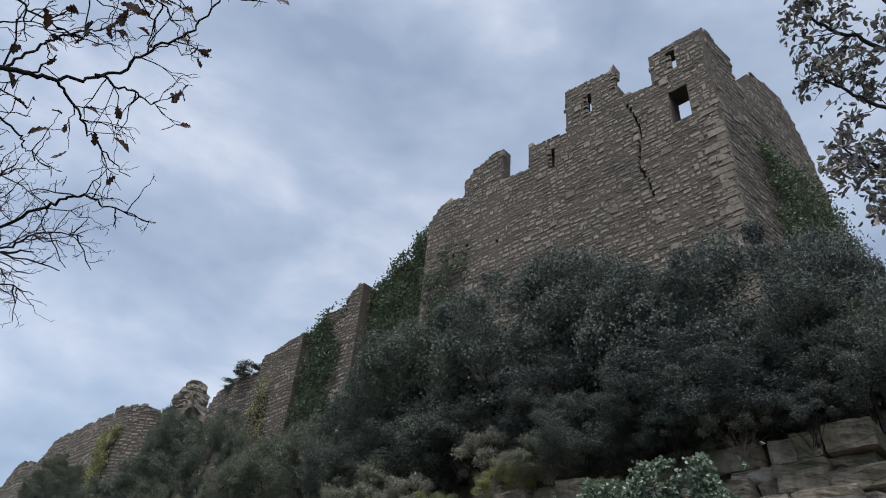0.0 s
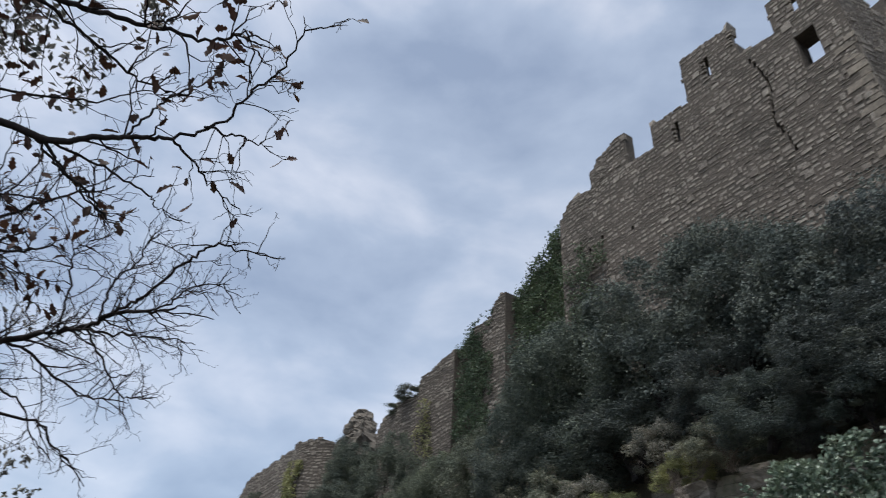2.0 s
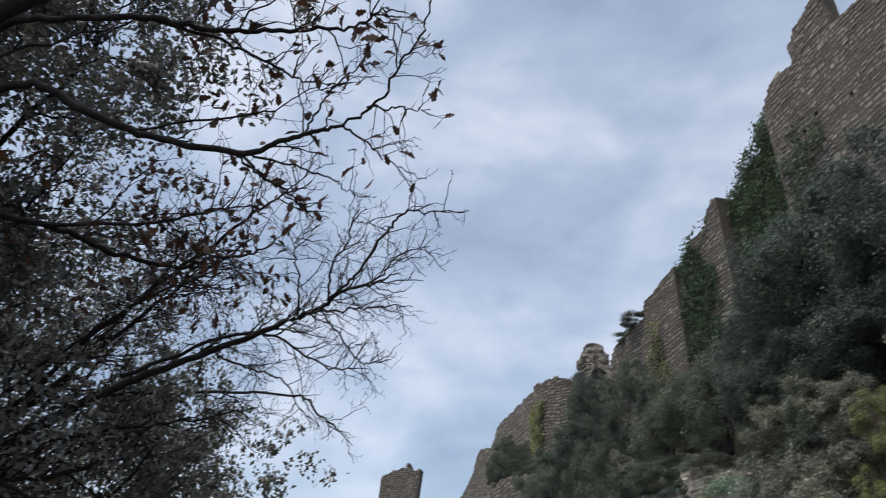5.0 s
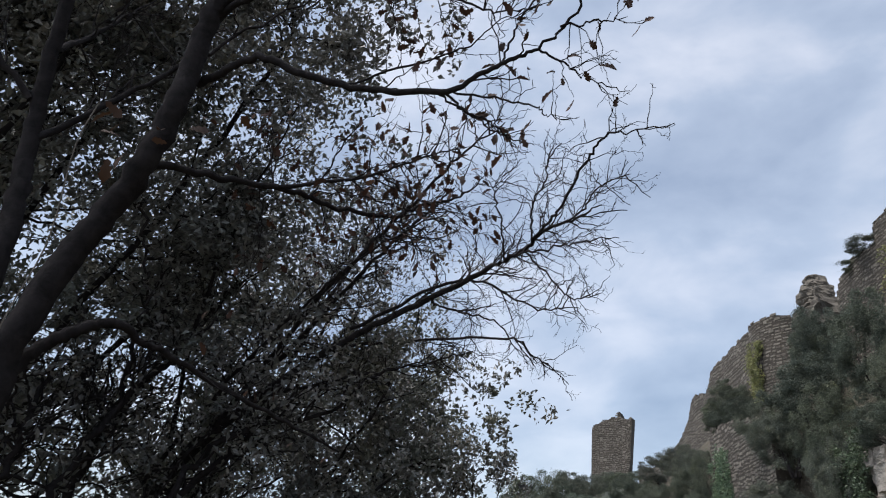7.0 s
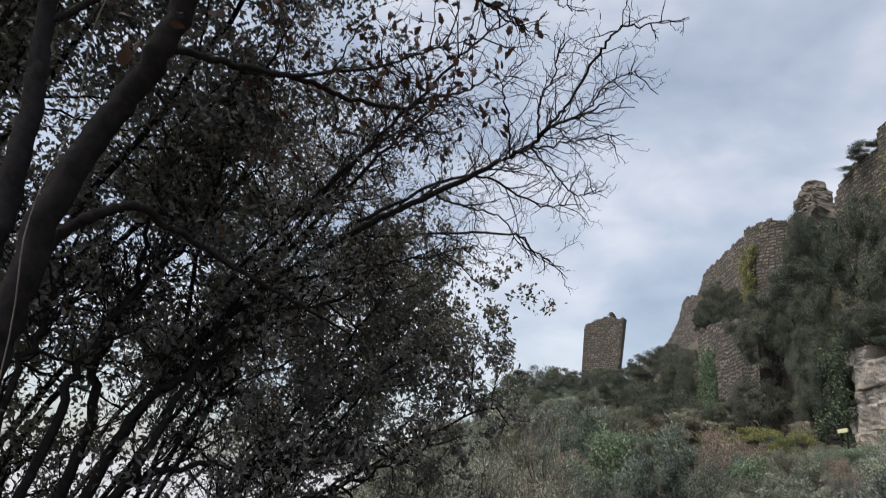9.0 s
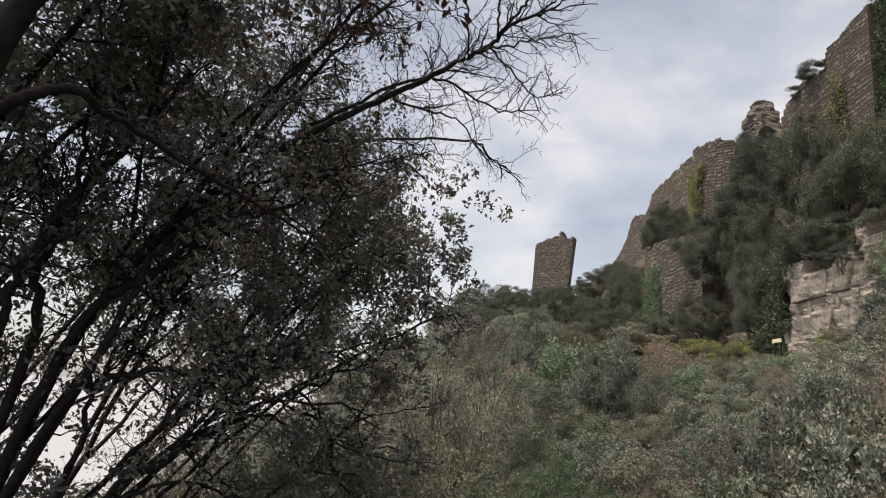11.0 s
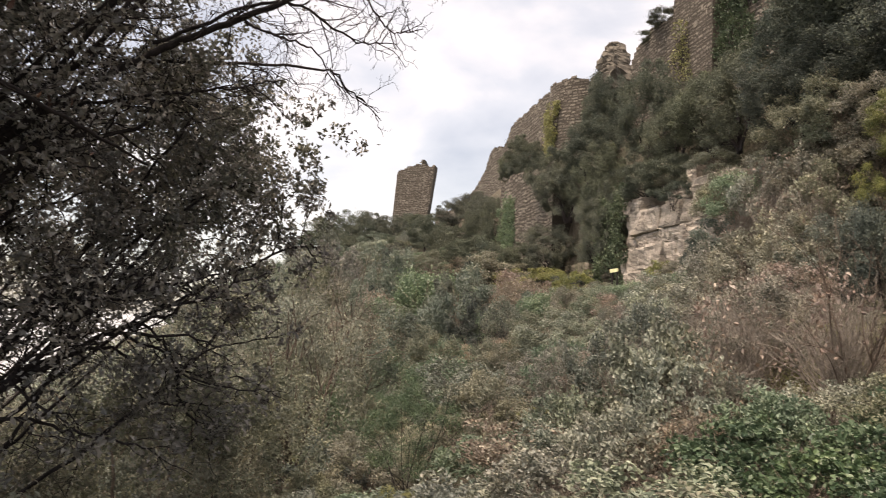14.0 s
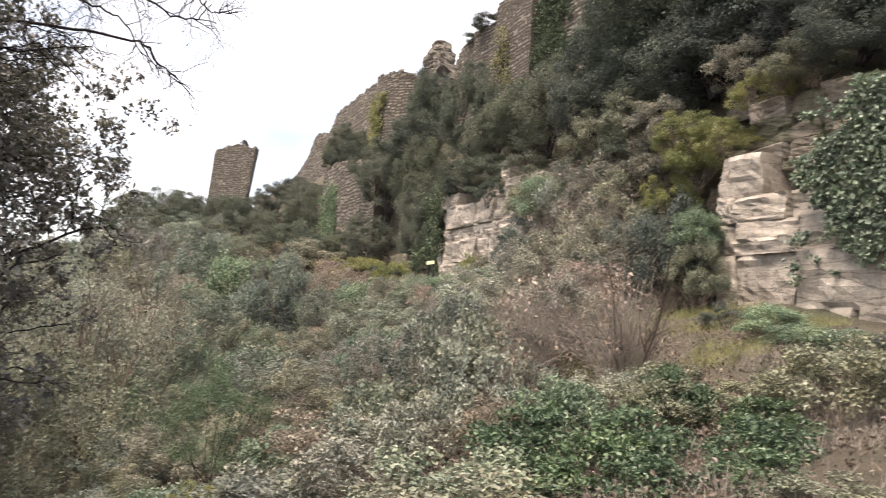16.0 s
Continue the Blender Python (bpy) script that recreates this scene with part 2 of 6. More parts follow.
M_RUSSET = leaf_material("russet_bramble_leaf", (0.145, 0.112, 0.097), (0.235, 0.19, 0.163), (0.45, 0.41, 0.365), 0.5, 0.25, 0.3, 0.2)
M_LAUREL = leaf_material("glossy_laurel_leaf", (0.036, 0.066, 0.04), (0.068, 0.11, 0.064), (0.15, 0.2, 0.125), 0.4, 0.2, 0.4, 0.2)
M_LITTER = leaf_material("grey_brown_leaf_litter", (0.07, 0.058, 0.048), (0.125, 0.105, 0.086), (0.25, 0.225, 0.19), 0.7, 0.1, 0.15, 0.1)
M_YELLOW = leaf_material("yellow_green_leaf", (0.14, 0.155, 0.065), (0.215, 0.228, 0.1), (0.33, 0.335, 0.17), 0.5, 0.3, 0.3, 0.15)
M_DRY = leaf_material("withered_oak_leaf", (0.036, 0.02, 0.016), (0.064, 0.033, 0.023), (0.13, 0.07, 0.042), 0.6, 0.2)
# oak bark kept near black, with the canopy's shade in its colour
M_BARK = bark_material("shaded_oak_bark", (0.017, 0.0153, 0.0158), (0.046, 0.040, 0.040))
M_TWIG = bark_material("grey_twig_bark", (0.11, 0.088, 0.073), (0.26, 0.215, 0.18))
M_SAPLING = bark_material("brown_sapling_bark", (0.05, 0.038, 0.031), (0.14, 0.112, 0.092))
M_CANE = bark_material("dry_bramble_cane", (0.135, 0.116, 0.100), (0.30, 0.268, 0.235))

# ---- building helpers ----
W0 = np.array([6.8, 14.0])            # the castle wall's front face passes here
DU = np.array([-0.60182, 0.79864])    # along the wall, away from the tower
DV = np.array([-0.79864, -0.60182])   # out from the wall, downhill


def world_at(u, v, z):
    u, v, z = np.broadcast_arrays(np.asarray(u, float), v, z)
    p = W0 + u[..., None] * DU + v[..., None] * DV
    return np.concatenate([p, z[..., None]], -1)


def mesh_data(name, verts, faces, mat, smooth=False):
    me = bpy.data.meshes.new(name)
    verts = np.asarray(verts, np.float32)
    groups = faces if isinstance(faces, list) else [faces]
    groups = [np.asarray(f, np.int32) for f in groups if len(f)]
    loops = np.concatenate([f.ravel() for f in groups])
    totals = np.concatenate([np.full(len(f), f.shape[1], np.int32) for f in groups])
    starts = np.concatenate([[0], np.cumsum(totals)[:-1]]).astype(np.int32)
    me.vertices.add(len(verts))
    me.vertices.foreach_set("co", verts.ravel())
    me.loops.add(len(loops))
    me.loops.foreach_set("vertex_index", loops)
    me.polygons.add(len(totals))
    me.polygons.foreach_set("loop_start", starts)
    me.polygons.foreach_set("loop_total", totals)
    me.polygons.foreach_set("use_smooth", np.full(len(totals), smooth, bool))
    me.update(calc_edges=True)
    me.validate()
    me.materials.append(mat)
    return me


def part(name, verts, faces, mat, parent=None, label="", smooth=False):
    ob = new(name, mesh_data(name, verts, faces, mat, smooth))
    if parent is not None:
        ob.parent = parent
    if label:
        ob["label"] = label
    return ob


class Pile:
    """Gathers pieces into one mesh."""

    def __init__(self):
        self.v, self.f, self.count = [], {}, 0

    def add(self, verts, faces):
        verts, faces = np.asarray(verts, float), np.asarray(faces, int)
        self.f.setdefault(faces.shape[1], []).append(faces + self.count)
        self.v.append(verts)
        self.count += len(verts)

    def done(self, name, mat, parent=None, label="", smooth=False, weld=False):
        v, f = np.concatenate(self.v), [np.concatenate(q) for q in self.f.values()]
        if weld:
            _, first, back = np.unique(np.round(v, 3), axis=0, return_index=True, return_inverse=True)
            v, f = v[first], [back.ravel()[q] for q in f]
        return part(name, v, f, mat, parent, label, smooth)


BOX_FACES = np.array([[0, 1, 2, 3], [7, 6, 5, 4], [0, 4, 5, 1], [1, 5, 6, 2], [2, 6, 7, 3], [3, 7, 4, 0]])


def smooth_line(points, n):
    """A Catmull-Rom line through the points."""
    p = np.asarray(points, float)
    p = np.concatenate([[2 * p[0] - p[1]], p, [2 * p[-1] - p[-2]]])
    t = np.linspace(0, len(p) - 3 - 1e-6, n)
    i = t.astype(int)
    f = (t - i)[:, None]
    a, b, c, d = p[i], p[i + 1], p[i + 2], p[i + 3]
    return 0.5 * (2 * b + (c - a) * f + (2 * a - 5 * b + 4 * c - d) * f * f + (3 * b - a - 3 * c + d) * f ** 3)


def tube(pile, points, radii, sides=5):
    p = np.asarray(points, float)
    n = len(p)
    tangent = np.gradient(p, axis=0)
    tangent /= np.linalg.norm(tangent, axis=1)[:, None] + 1e-9
    ref = np.array([0.31, 0.22, 0.93]) if abs(tangent[0, 2]) < 0.85 else np.array([0.95, 0.2, 0.1])
    a = np.cross(tangent, ref)
    a /= np.linalg.norm(a, axis=1)[:, None] + 1e-9
    b = np.cross(tangent, a)
    ang = np.linspace(0, 2 * np.pi, sides, endpoint=False)
    ring = a[:, None] * np.cos(ang)[None, :, None] + b[:, None] * np.sin(ang)[None, :, None]
    v = (p[:, None] + ring * np.asarray(radii)[:, None, None]).reshape(-1, 3)
    i, j = np.meshgrid(np.arange(n - 1), np.arange(sides), indexing="ij")
    k = (j + 1) % sides
    f = np.stack([i * sides + j, i * sides + k, (i + 1) * sides + k, (i + 1) * sides + j], -1).reshape(-1, 4)
    pile.add(v, f)


def grow(pile, start, heading, length, radius, level, rng, tips, spread=0.8, bend=0.18, lift=0.0, children=5, sides=(6, 4, 3, 3)):
    """A limb that wriggles, tapers and forks; gathers its twigs' points in tips."""
    n = 7 if level == 0 else 5
    d = np.array(heading, float)
    d /= np.linalg.norm(d)
    p = [np.array(start, float)]
    for _ in range(n - 1):
        d = d + rng.normal(0, bend, 3) + np.array([0, 0, lift])
        d /= np.linalg.norm(d)
        p.append(p[-1] + d * length / (n - 1))
    line = smooth_line(p, n * 2 - 1)
    tube(pile, line, np.linspace(radius, radius * (0.35 if level < 2 else 0.5), len(line)), sides[min(level, 3)])
    tips.append(line[len(line) // 3:])
    if level < 3 and children > 0:
        for _ in range(children):
            k = rng.uniform(0.25, 0.98)
            q = line[int(k * (len(line) - 1))]
            along = line[min(int(k * (len(line) - 1)) + 1, len(line) - 1)] - line[max(int(k * (len(line) - 1)) - 1, 0)]
            along /= np.linalg.norm(along) + 1e-9
            side = rng.normal(0, 1, 3)
            side -= along * side.dot(along)
            side /= np.linalg.norm(side)
            grow(pile, q, along + side * spread * rng.uniform(0.6, 1.3), length * rng.uniform(0.3, 0.6), max(radius * (1 - 0.6 * k) * 0.6, 0.0012), level + 1, rng, tips, spread, bend * 1.15, lift, children - 1 if level else children, sides)


def leaves(centres, length, width, rng, up=0.35, fine=False, outward=None):
    """Folded leaves at the centres: lozenges, or with six corners; outward: the way that they face."""
    c = np.asarray(centres, float)
    n = len(c)
    a = rng.normal(0, 1, (n, 3))
    a /= np.linalg.norm(a, axis=1)[:, None]
    nrm = rng.normal(0, 1, (n, 3)) + np.array([0, 0, up * 2])
    if outward is not None:
        nrm = rng.normal(0, 0.45, (n, 3)) + outward + np.array([0, 0, up])
    b = np.cross(nrm, a)
    b /= np.linalg.norm(b, axis=1)[:, None] + 1e-9
    nrm = np.cross(a, b)
    s = rng.uniform(0.65, 1.3, (n, 1))
    L, Wd = length * s, width * s * rng.uniform(0.8, 1.2, (n, 1))
    fold = nrm * Wd * rng.uniform(0.15, 0.6, (n, 1))
    if not fine:
        v = np.stack([c - a * L / 2, c - b * Wd / 2 + fold, c + a * L / 2, c + b * Wd / 2 + fold], 1)
        return v.reshape(-1, 3), (np.arange(n)[:, None] * 4 + np.arange(4)).astype(int)
    v = np.stack([c - a * L / 2, c - a * L * 0.18 - b * Wd / 2 + fold, c + a * L * 0.2 - b * Wd * 0.42 + fold,
                  c + a * L / 2, c + a * L * 0.2 + b * Wd * 0.42 + fold, c - a * L * 0.18 + b * Wd / 2 + fold], 1)
    base = np.arange(n)[:, None] * 6
    return v.reshape(-1, 3), np.concatenate([base + [0, 1, 2, 3], base + [3, 4, 5, 0]])


def clumps(n_clumps, per, radii, rng, shell=0.55, size=0.22, floor_=-0.5):
    """Points in uneven clumps that fill an egg-shaped crown of the given half sizes, centred on the origin."""
    d = rng.normal(0, 1, (n_clumps * 3, 3))
    d /= np.linalg.norm(d, axis=1)[:, None]
    d = d[d[:, 2] > floor_][:n_clumps]
    lump = np.array([noise.noise(Vector(q * 1.7 + 11.3 * radii[0])) for q in d])
    r = (shell + (1 - shell) * rng.uniform(0, 1, len(d)) ** 0.6) * (1 + 0.38 * lump)
    centre = d * r[:, None] * np.array(radii)
    k = size * np.mean(radii) * rng.uniform(0.6, 1.4, len(d))
    way = rng.normal(0, 1, (len(d), per, 3)) + 0.25 * d[:, None]
    way /= np.linalg.norm(way, axis=2)[:, :, None]
    out = np.where(rng.uniform(0, 1, (len(d), per, 1)) < 0.82, rng.uniform(0.62, 1.0, (len(d), per, 1)), rng.uniform(0.9, 1.5, (len(d), per, 1)))
    wob = 1 + 0.3 * np.sin(way[..., :1] * 7 + d[:, None, :1] * 9) * np.sin(way[..., 1:2] * 6 + d[:, None, 1:2] * 7)
    pts = centre[:, None] + way * k[:, None, None] * np.array([1, 1, 0.75]) * out * wob * 1.35
    return pts.reshape(-1, 3), way.reshape(-1, 3)


def empty(name, at, label, category, group="", kind=""):
    ob = new(name)
    ob.empty_display_size = 0.2
    ob.location = at
    return tagged(ob, label, category, group, kind)

# ---- hillside ----
UK = np.array([-400, -60, -25, -12, -4, 2, 8, 15, 22, 30, 40, 50, 60, 72, 90, 130, 400, 3000], float)
LEVELS = {   # heights along the hill, by distance out from the wall
    -60: np.array([-30, -8, -4, 2, 4, 4, 4, 5, 5, 5, 5, 5, 5, 6, 5, 0, -30, -40], float),
    -14: np.array([-25, 2, 6, 9, 9.5, 9.5, 9.8, 10, 10.5, 11, 11.5, 11.5, 11.5, 12.5, 10, 4, -25, -40], float),
    -1: np.array([-25, 3, 7, 9.2, 9.6, 9.6, 9.8, 10.2, 11.0, 11.6, 12.2, 11.8, 11.6, 12.8, 10.5, 4, -25, -40], float),
    1.2: np.array([-25, 2.6, 6, 7.6, 7.8, 7.8, 8.2, 9.0, 9.8, 10.4, 10.6, 10.8, 11.2, 12.6, 10, 4, -25, -40], float),
    1.9: np.array([-25, 2.2, 5, 5.7, 5.7, 5.6, 5.9, 6.2, 6.6, 7.2, 8.6, 9.8, 10.8, 12.2, 9.6, 4, -25, -40], float),
    2.5: np.array([-25, 1.0, 1.8, 1.9, 2.0, 2.4, 2.9, 3.4, 4.2, 4.9, 6.6, 8.4, 10.2, 11.6, 9, 3.5, -25, -40], float),
    7.5: np.array([-25, 0.4, 0.6, 0.6, 0.7, 0.7, 0.6, 0.5, 0.9, 2.3, 4.0, 5.9, 7.9, 10.3, 8, 3, -26, -40], float),
    13.0: np.array([-26, 0.0, 0.0, 0.0, -0.2, -1.6, -2.7, -3.1, -2.5, -0.8, 1.8, 3.6, 5.4, 7.2, 6, 1, -28, -41], float),
    17.0: np.array([-27, -0.4, -0.2, -0.1, -0.6, -3.0, -4.6, -5.2, -4.6, -2.6, 0.0, 1.6, 3.2, 5.0, 4, -1, -29, -42], float),
    30.0: np.array([-40, -12, -12, -12, -12, -12, -12, -11.5, -10, -8, -6, -4, -2.5, -1, -3, -10, -60, -300], float),
    80.0: np.array([-90, -55, -52, -50, -48, -46, -45, -44, -42, -40, -37, -34, -31, -30, -34, -50, -120, -310], float),
    400.0: np.array([-240] * 15 + [-250, -280, -320], float), 3000.0: np.full(18, -330.0), -400.0: np.full(18, -150.0), -3000.0: np.full(18, -330.0)}
VK = np.array(sorted(LEVELS))
TABLE = np.array([LEVELS[k] for k in sorted(LEVELS)])


def ground_height(u, v):
    u, v = np.broadcast_arrays(np.asarray(u, float), np.asarray(v, float))
    rows = np.array([np.interp(u, UK, row) for row in TABLE])
    i = np.clip(np.searchsorted(VK, v) - 1, 0, len(VK) - 2)
    f = np.clip((v - VK[i]) / (VK[i + 1] - VK[i]), 0, 1)
    return np.take_along_axis(rows, i[None], 0)[0] * (1 - f) + np.take_along_axis(rows, i[None] + 1, 0)[0] * f


def rough_height(u, v):
    u, v = np.broadcast_arrays(np.asarray(u, float), np.asarray(v, float))
    z = ground_height(u, v)
    bump = np.array([noise.fractal(Vector((a * 0.45, b * 0.45, 3.1)), 1.0, 2.0, 4) for a, b in zip(u.ravel(), v.ravel())]).reshape(u.shape)
    calm = np.clip(np.hypot(u + 7.1, v - 13.9) / 5, 0.05, 1)
    return z + 0.28 * bump * calm


def build_ground():
    us = np.unique(np.concatenate([[-3000, -1200, -400, -150, -60, -35], np.arange(-25, 26, 0.5), np.arange(26, 80, 1.0), [84, 90, 100, 130, 220, 400, 1200, 3000]]))
    vs = np.unique(np.concatenate([[-3000, -1000, -400, -150, -60, -30, -14, -8, -4], np.arange(-3, 18, 0.4), np.arange(18, 40, 1.5), [45, 55, 80, 150, 400, 1200, 3000]]))
    gu, gv = np.meshgrid(us, vs, indexing="ij")
    v = world_at(gu, gv, rough_height(gu, gv)).reshape(-1, 3)
    i, j = np.meshgrid(np.arange(len(us) - 1), np.arange(len(vs) - 1), indexing="ij")
    a = (i * len(vs) + j).ravel()
    f = np.stack([a, a + len(vs), a + len(vs) + 1, a + 1], -1)[:, ::-1]
    tagged(part("ground", v, f, M_GROUND, smooth=True), "steep hillside of brown earth, leaf litter and grass", "ground", kind="structure")
    # a glowing ring in place of the bright misty distance beyond the valley
    haze, n, l, b = material("glowing_mist")
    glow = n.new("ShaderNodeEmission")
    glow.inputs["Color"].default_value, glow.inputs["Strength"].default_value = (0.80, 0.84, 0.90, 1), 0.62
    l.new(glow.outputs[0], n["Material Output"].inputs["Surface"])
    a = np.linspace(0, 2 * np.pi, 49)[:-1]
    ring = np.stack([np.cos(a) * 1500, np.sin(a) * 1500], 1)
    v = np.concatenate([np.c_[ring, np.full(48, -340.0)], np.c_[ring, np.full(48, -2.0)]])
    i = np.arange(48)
    tagged(part("backdrop", v, np.stack([i, (i + 1) % 48, (i + 1) % 48 + 48, i + 48], 1), haze), "glowing backdrop in place of the misty distance beyond the valley", "backdrop", kind="structure")


build_ground()


# ---- rubble masonry ----
def straight(u0, v0, du=(1.0, 0.0)):
    """Wall coordinates: s along the face, d out of it, z up."""
    e = np.array(du) / np.hypot(*du)
    out = np.array([-e[1], e[0]]) if e[0] >= 0 else np.array([e[1], -e[0]])

    def place(s, d, z):
        s, d = np.asarray(s, float), np.asarray(d, float)
        return world_at(u0 + s * e[0] + d * out[0], v0 + s * e[1] + d * out[1], z)
    return place


def curved(u0, v0, radius, turn=0.0):
    """Round a drum: s runs along its outside."""
    def place(s, d, z):
        a = np.asarray(s, float) / radius + turn
        r = radius + np.asarray(d, float)
        return world_at(u0 + np.sin(a) * r, v0 + np.cos(a) * r, z)
    return place


def stone_piece(rng, s0, s1, z0, z1, place, proud):
    """One stone: a block with a smaller, uneven face."""
    j = lambda k: rng.uniform(-k, k)
    tip = rng.normal(0, 0.025)
    w, h = s1 - s0, z1 - z0
    e = min(0.3 * min(w, h), 0.022)
    back = [(s0, z0), (s1, z0), (s1, z1), (s0, z1)]
    face = [(s0 + e + abs(j(0.15 * w)) * 0.4, z0 + e + abs(j(0.1 * h))), (s1 - e - abs(j(0.15 * w)) * 0.4, z0 + e + abs(j(0.1 * h))),
            (s1 - e - abs(j(0.2 * w)) * 0.4, z1 - e - abs(j(0.12 * h))), (s0 + e + abs(j(0.2 * w)) * 0.4, z1 - e - abs(j(0.12 * h)))]
    s = np.array([p[0] for p in back + face])
    z = np.array([p[1] for p in back + face]) + (np.array([p[0] for p in back + face]) - (s0 + s1) / 2) * tip
    d = np.array([-0.05] * 4 + [proud + j(0.006) for _ in range(4)])
    return place(s, d, z)


STONE_FACES = np.array([[4, 5, 6, 7], [0, 1, 5, 4], [1, 2, 6, 5], [2, 3, 7, 6], [3, 0, 4, 7]])


def wall(name, place, length, top, bottom, thick, rng, label, openings=(), crack=None, course=(0.09, 0.19), run=(0.11, 0.36), parts_in=None, parent=None, faces=("front",), voids=(), kind="structure", bare=None, parapet=None):
    """A rubble wall: a mortar core that follows the ragged top, and a face of single stones.
    top, bottom: functions of s. openings: (s0, s1, z0, z1) through the wall. parts_in: a stretch (s0, s1, z0, z1) whose stones are objects."""
    owner = parent
    if owner is None:
        owner = empty(name, Vector(place(length / 2, 0, bottom(length / 2))), label, "wall", kind=kind)
        bpy.context.view_layer.update()
    shift = -np.array(owner.location) if owner.parent is None else np.zeros(3)
    core, stones, loose = Pile(), Pile(), []
    cuts = {0.0, length}
    inner = [(o[4], o[5], o[2], o[3]) if len(o) == 6 else o for o in openings]
    inner += list(voids)
    openings = [o[:4] for o in openings]
    for s0, s1, _, _ in inner:
        cuts |= {s0, s1}
    cuts |= set(np.arange(0.22, length, 0.22))
    cuts = np.array(sorted(cuts))
    cuts = np.concatenate([[cuts[0]], cuts[1:][np.diff(cuts) > 0.012]])
    for a, b in zip(cuts[:-1], cuts[1:]):
        m = (a + b) / 2
        spans = [(bottom(m), top(m) - 0.05 - 0.05 * rng.uniform())]
        if parapet and spans[0][1] > parapet(m):
            spans = [(spans[0][0], parapet(m)), (parapet(m), spans[0][1])]
        for s0, s1, z0, z1 in inner:
            if s0 - 1e-6 < m < s1 + 1e-6:
                spans = [q for lo, hi in spans for q in ((lo, min(hi, z0)), (max(lo, z1), hi)) if q[1] - q[0] > 0.02]
        for lo, hi in spans:
            t = 0.4 if parapet and lo >= parapet(m) - 1e-6 else thick
            s = np.array([a, b, b, a, a, b, b, a])
            d = np.array([0, 0, 0, 0, -t, -t, -t, -t], float)
            z = np.array([lo, lo, hi, hi, lo, lo, hi, hi])
            core.add(place(s, d, z) + shift, BOX_FACES)
    low = min(bottom(s) for s in np.linspace(0, length, 20))
    high = max(top(s) for s in np.linspace(0, length, 200))
    for side in faces:
        z = low
        while z < high:
            h = rng.uniform(*course)
            s = -rng.uniform(0, 0.2)
            while s < length:
                w = rng.uniform(*run) * (1.25 if rng.uniform() < 0.15 else 1)
                a, b = max(s, 0.0), min(s + w, length)
                s += w
                if b - a < 0.07:
                    continue
                sag = 0.22 * noise.noise(Vector((a * 0.8, z * 0.5, 3.0))) + 0.05 * noise.noise(Vector((a * 3.0, z * 2.0, 7.0)))
                grow_up = h * rng.uniform(0.4, 0.9) if rng.uniform() < 0.05 else 0.0
                z0, z1 = z + sag + rng.uniform(-0.02, 0.02), z + h + sag + rng.uniform(-0.035, 0.015) + grow_up
                mid, mz = (a + b) / 2, (z0 + z1) / 2
                if z1 > top(mid) + 0.06 or z0 < bottom(mid) - 0.1:
                    continue
                cut = [o for o in openings if o[0] < b and a < o[1] and o[2] < z1 and z0 < o[3]]
                if cut:
                    o = cut[0]
                    if z0 < o[3] < z1 and o[3] - z0 < 0.5 * (z1 - z0):
                        z0 = o[3]
                    elif z0 < o[2] < z1 and z1 - o[2] < 0.5 * (z1 - z0):
                        z1 = o[2]
                    elif b - o[1] > o[0] - a:
                        a = o[1]
                    else:
                        b = o[0]
                    mid, mz = (a + b) / 2, (z0 + z1) / 2
                    if b - a < 0.05 or z1 - z0 < 0.04:
                        continue
                    s = min(s, max(b, o[1]) if b <= o[0] + 1e-6 else s)
                if crack is not None and 14.3 < mz < 18.35:
                    c, wide = crack(mz), 0.011 + 0.03 * abs(noise.noise(Vector((0.0, mz * 3.0, 2.0))))
                    if a < c + wide and b > c - wide:
                        if c - a > b - c:
                            b, s = c - wide, min(s, c + wide)
                        else:
                            a = c + wide
                        mid = (a + b) / 2
                        if b - a < 0.04:
                            continue
                if bare is not None and bare(mid, mz):
                    continue
                gap = rng.uniform(0.005, 0.014)
                if z1 - z0 < 0.06:
                    z1 = z0 + 0.06
                if b - a < 0.06:
                    continue
                proud = rng.uniform(0.004, 0.016) + 0.01 * noise.noise(Vector((a * 0.7, z * 0.7, 9.0))) + (0.012 if grow_up else 0)
                if side == "back":
                    p = lambda s_, d_, z_: place(s_, -thick - np.asarray(d_), z_)
                else:
                    p = place
                v = stone_piece(rng, a + gap, b - gap, z0 + gap, z1 - gap, p, proud)
                if parts_in and side == "front" and parts_in[0] < mid < parts_in[1] and parts_in[2] < mz < parts_in[3] and len(loose) < 300:
                    loose.append(v)
                else:
                    stones.add(v + shift, STONE_FACES)
            z += h
    core.done("wall_core", M_MORTAR, owner, weld=True)
    if stones.count:
        tagged(stones.done("rubble_facing", M_STONE, owner), kind="stuff")
    for v in loose:
        c = v.mean(0)
        ob = part("stone", v - c, STONE_FACES, M_STONE, owner)
        ob.location = c + shift
    return owner


def profile(*points):
    xs, zs = np.array([p[0] for p in points], float), np.array([p[1] for p in points], float)
    return lambda s: float(np.interp(s, xs, zs))


def ragged(f, seed, amount=0.1):
    return lambda s: f(s) + amount * (noise.noise(Vector((s * 2.3, seed, 0.4))) + 0.6 * noise.noise(Vector((s * 7.1, seed, 2.2))))


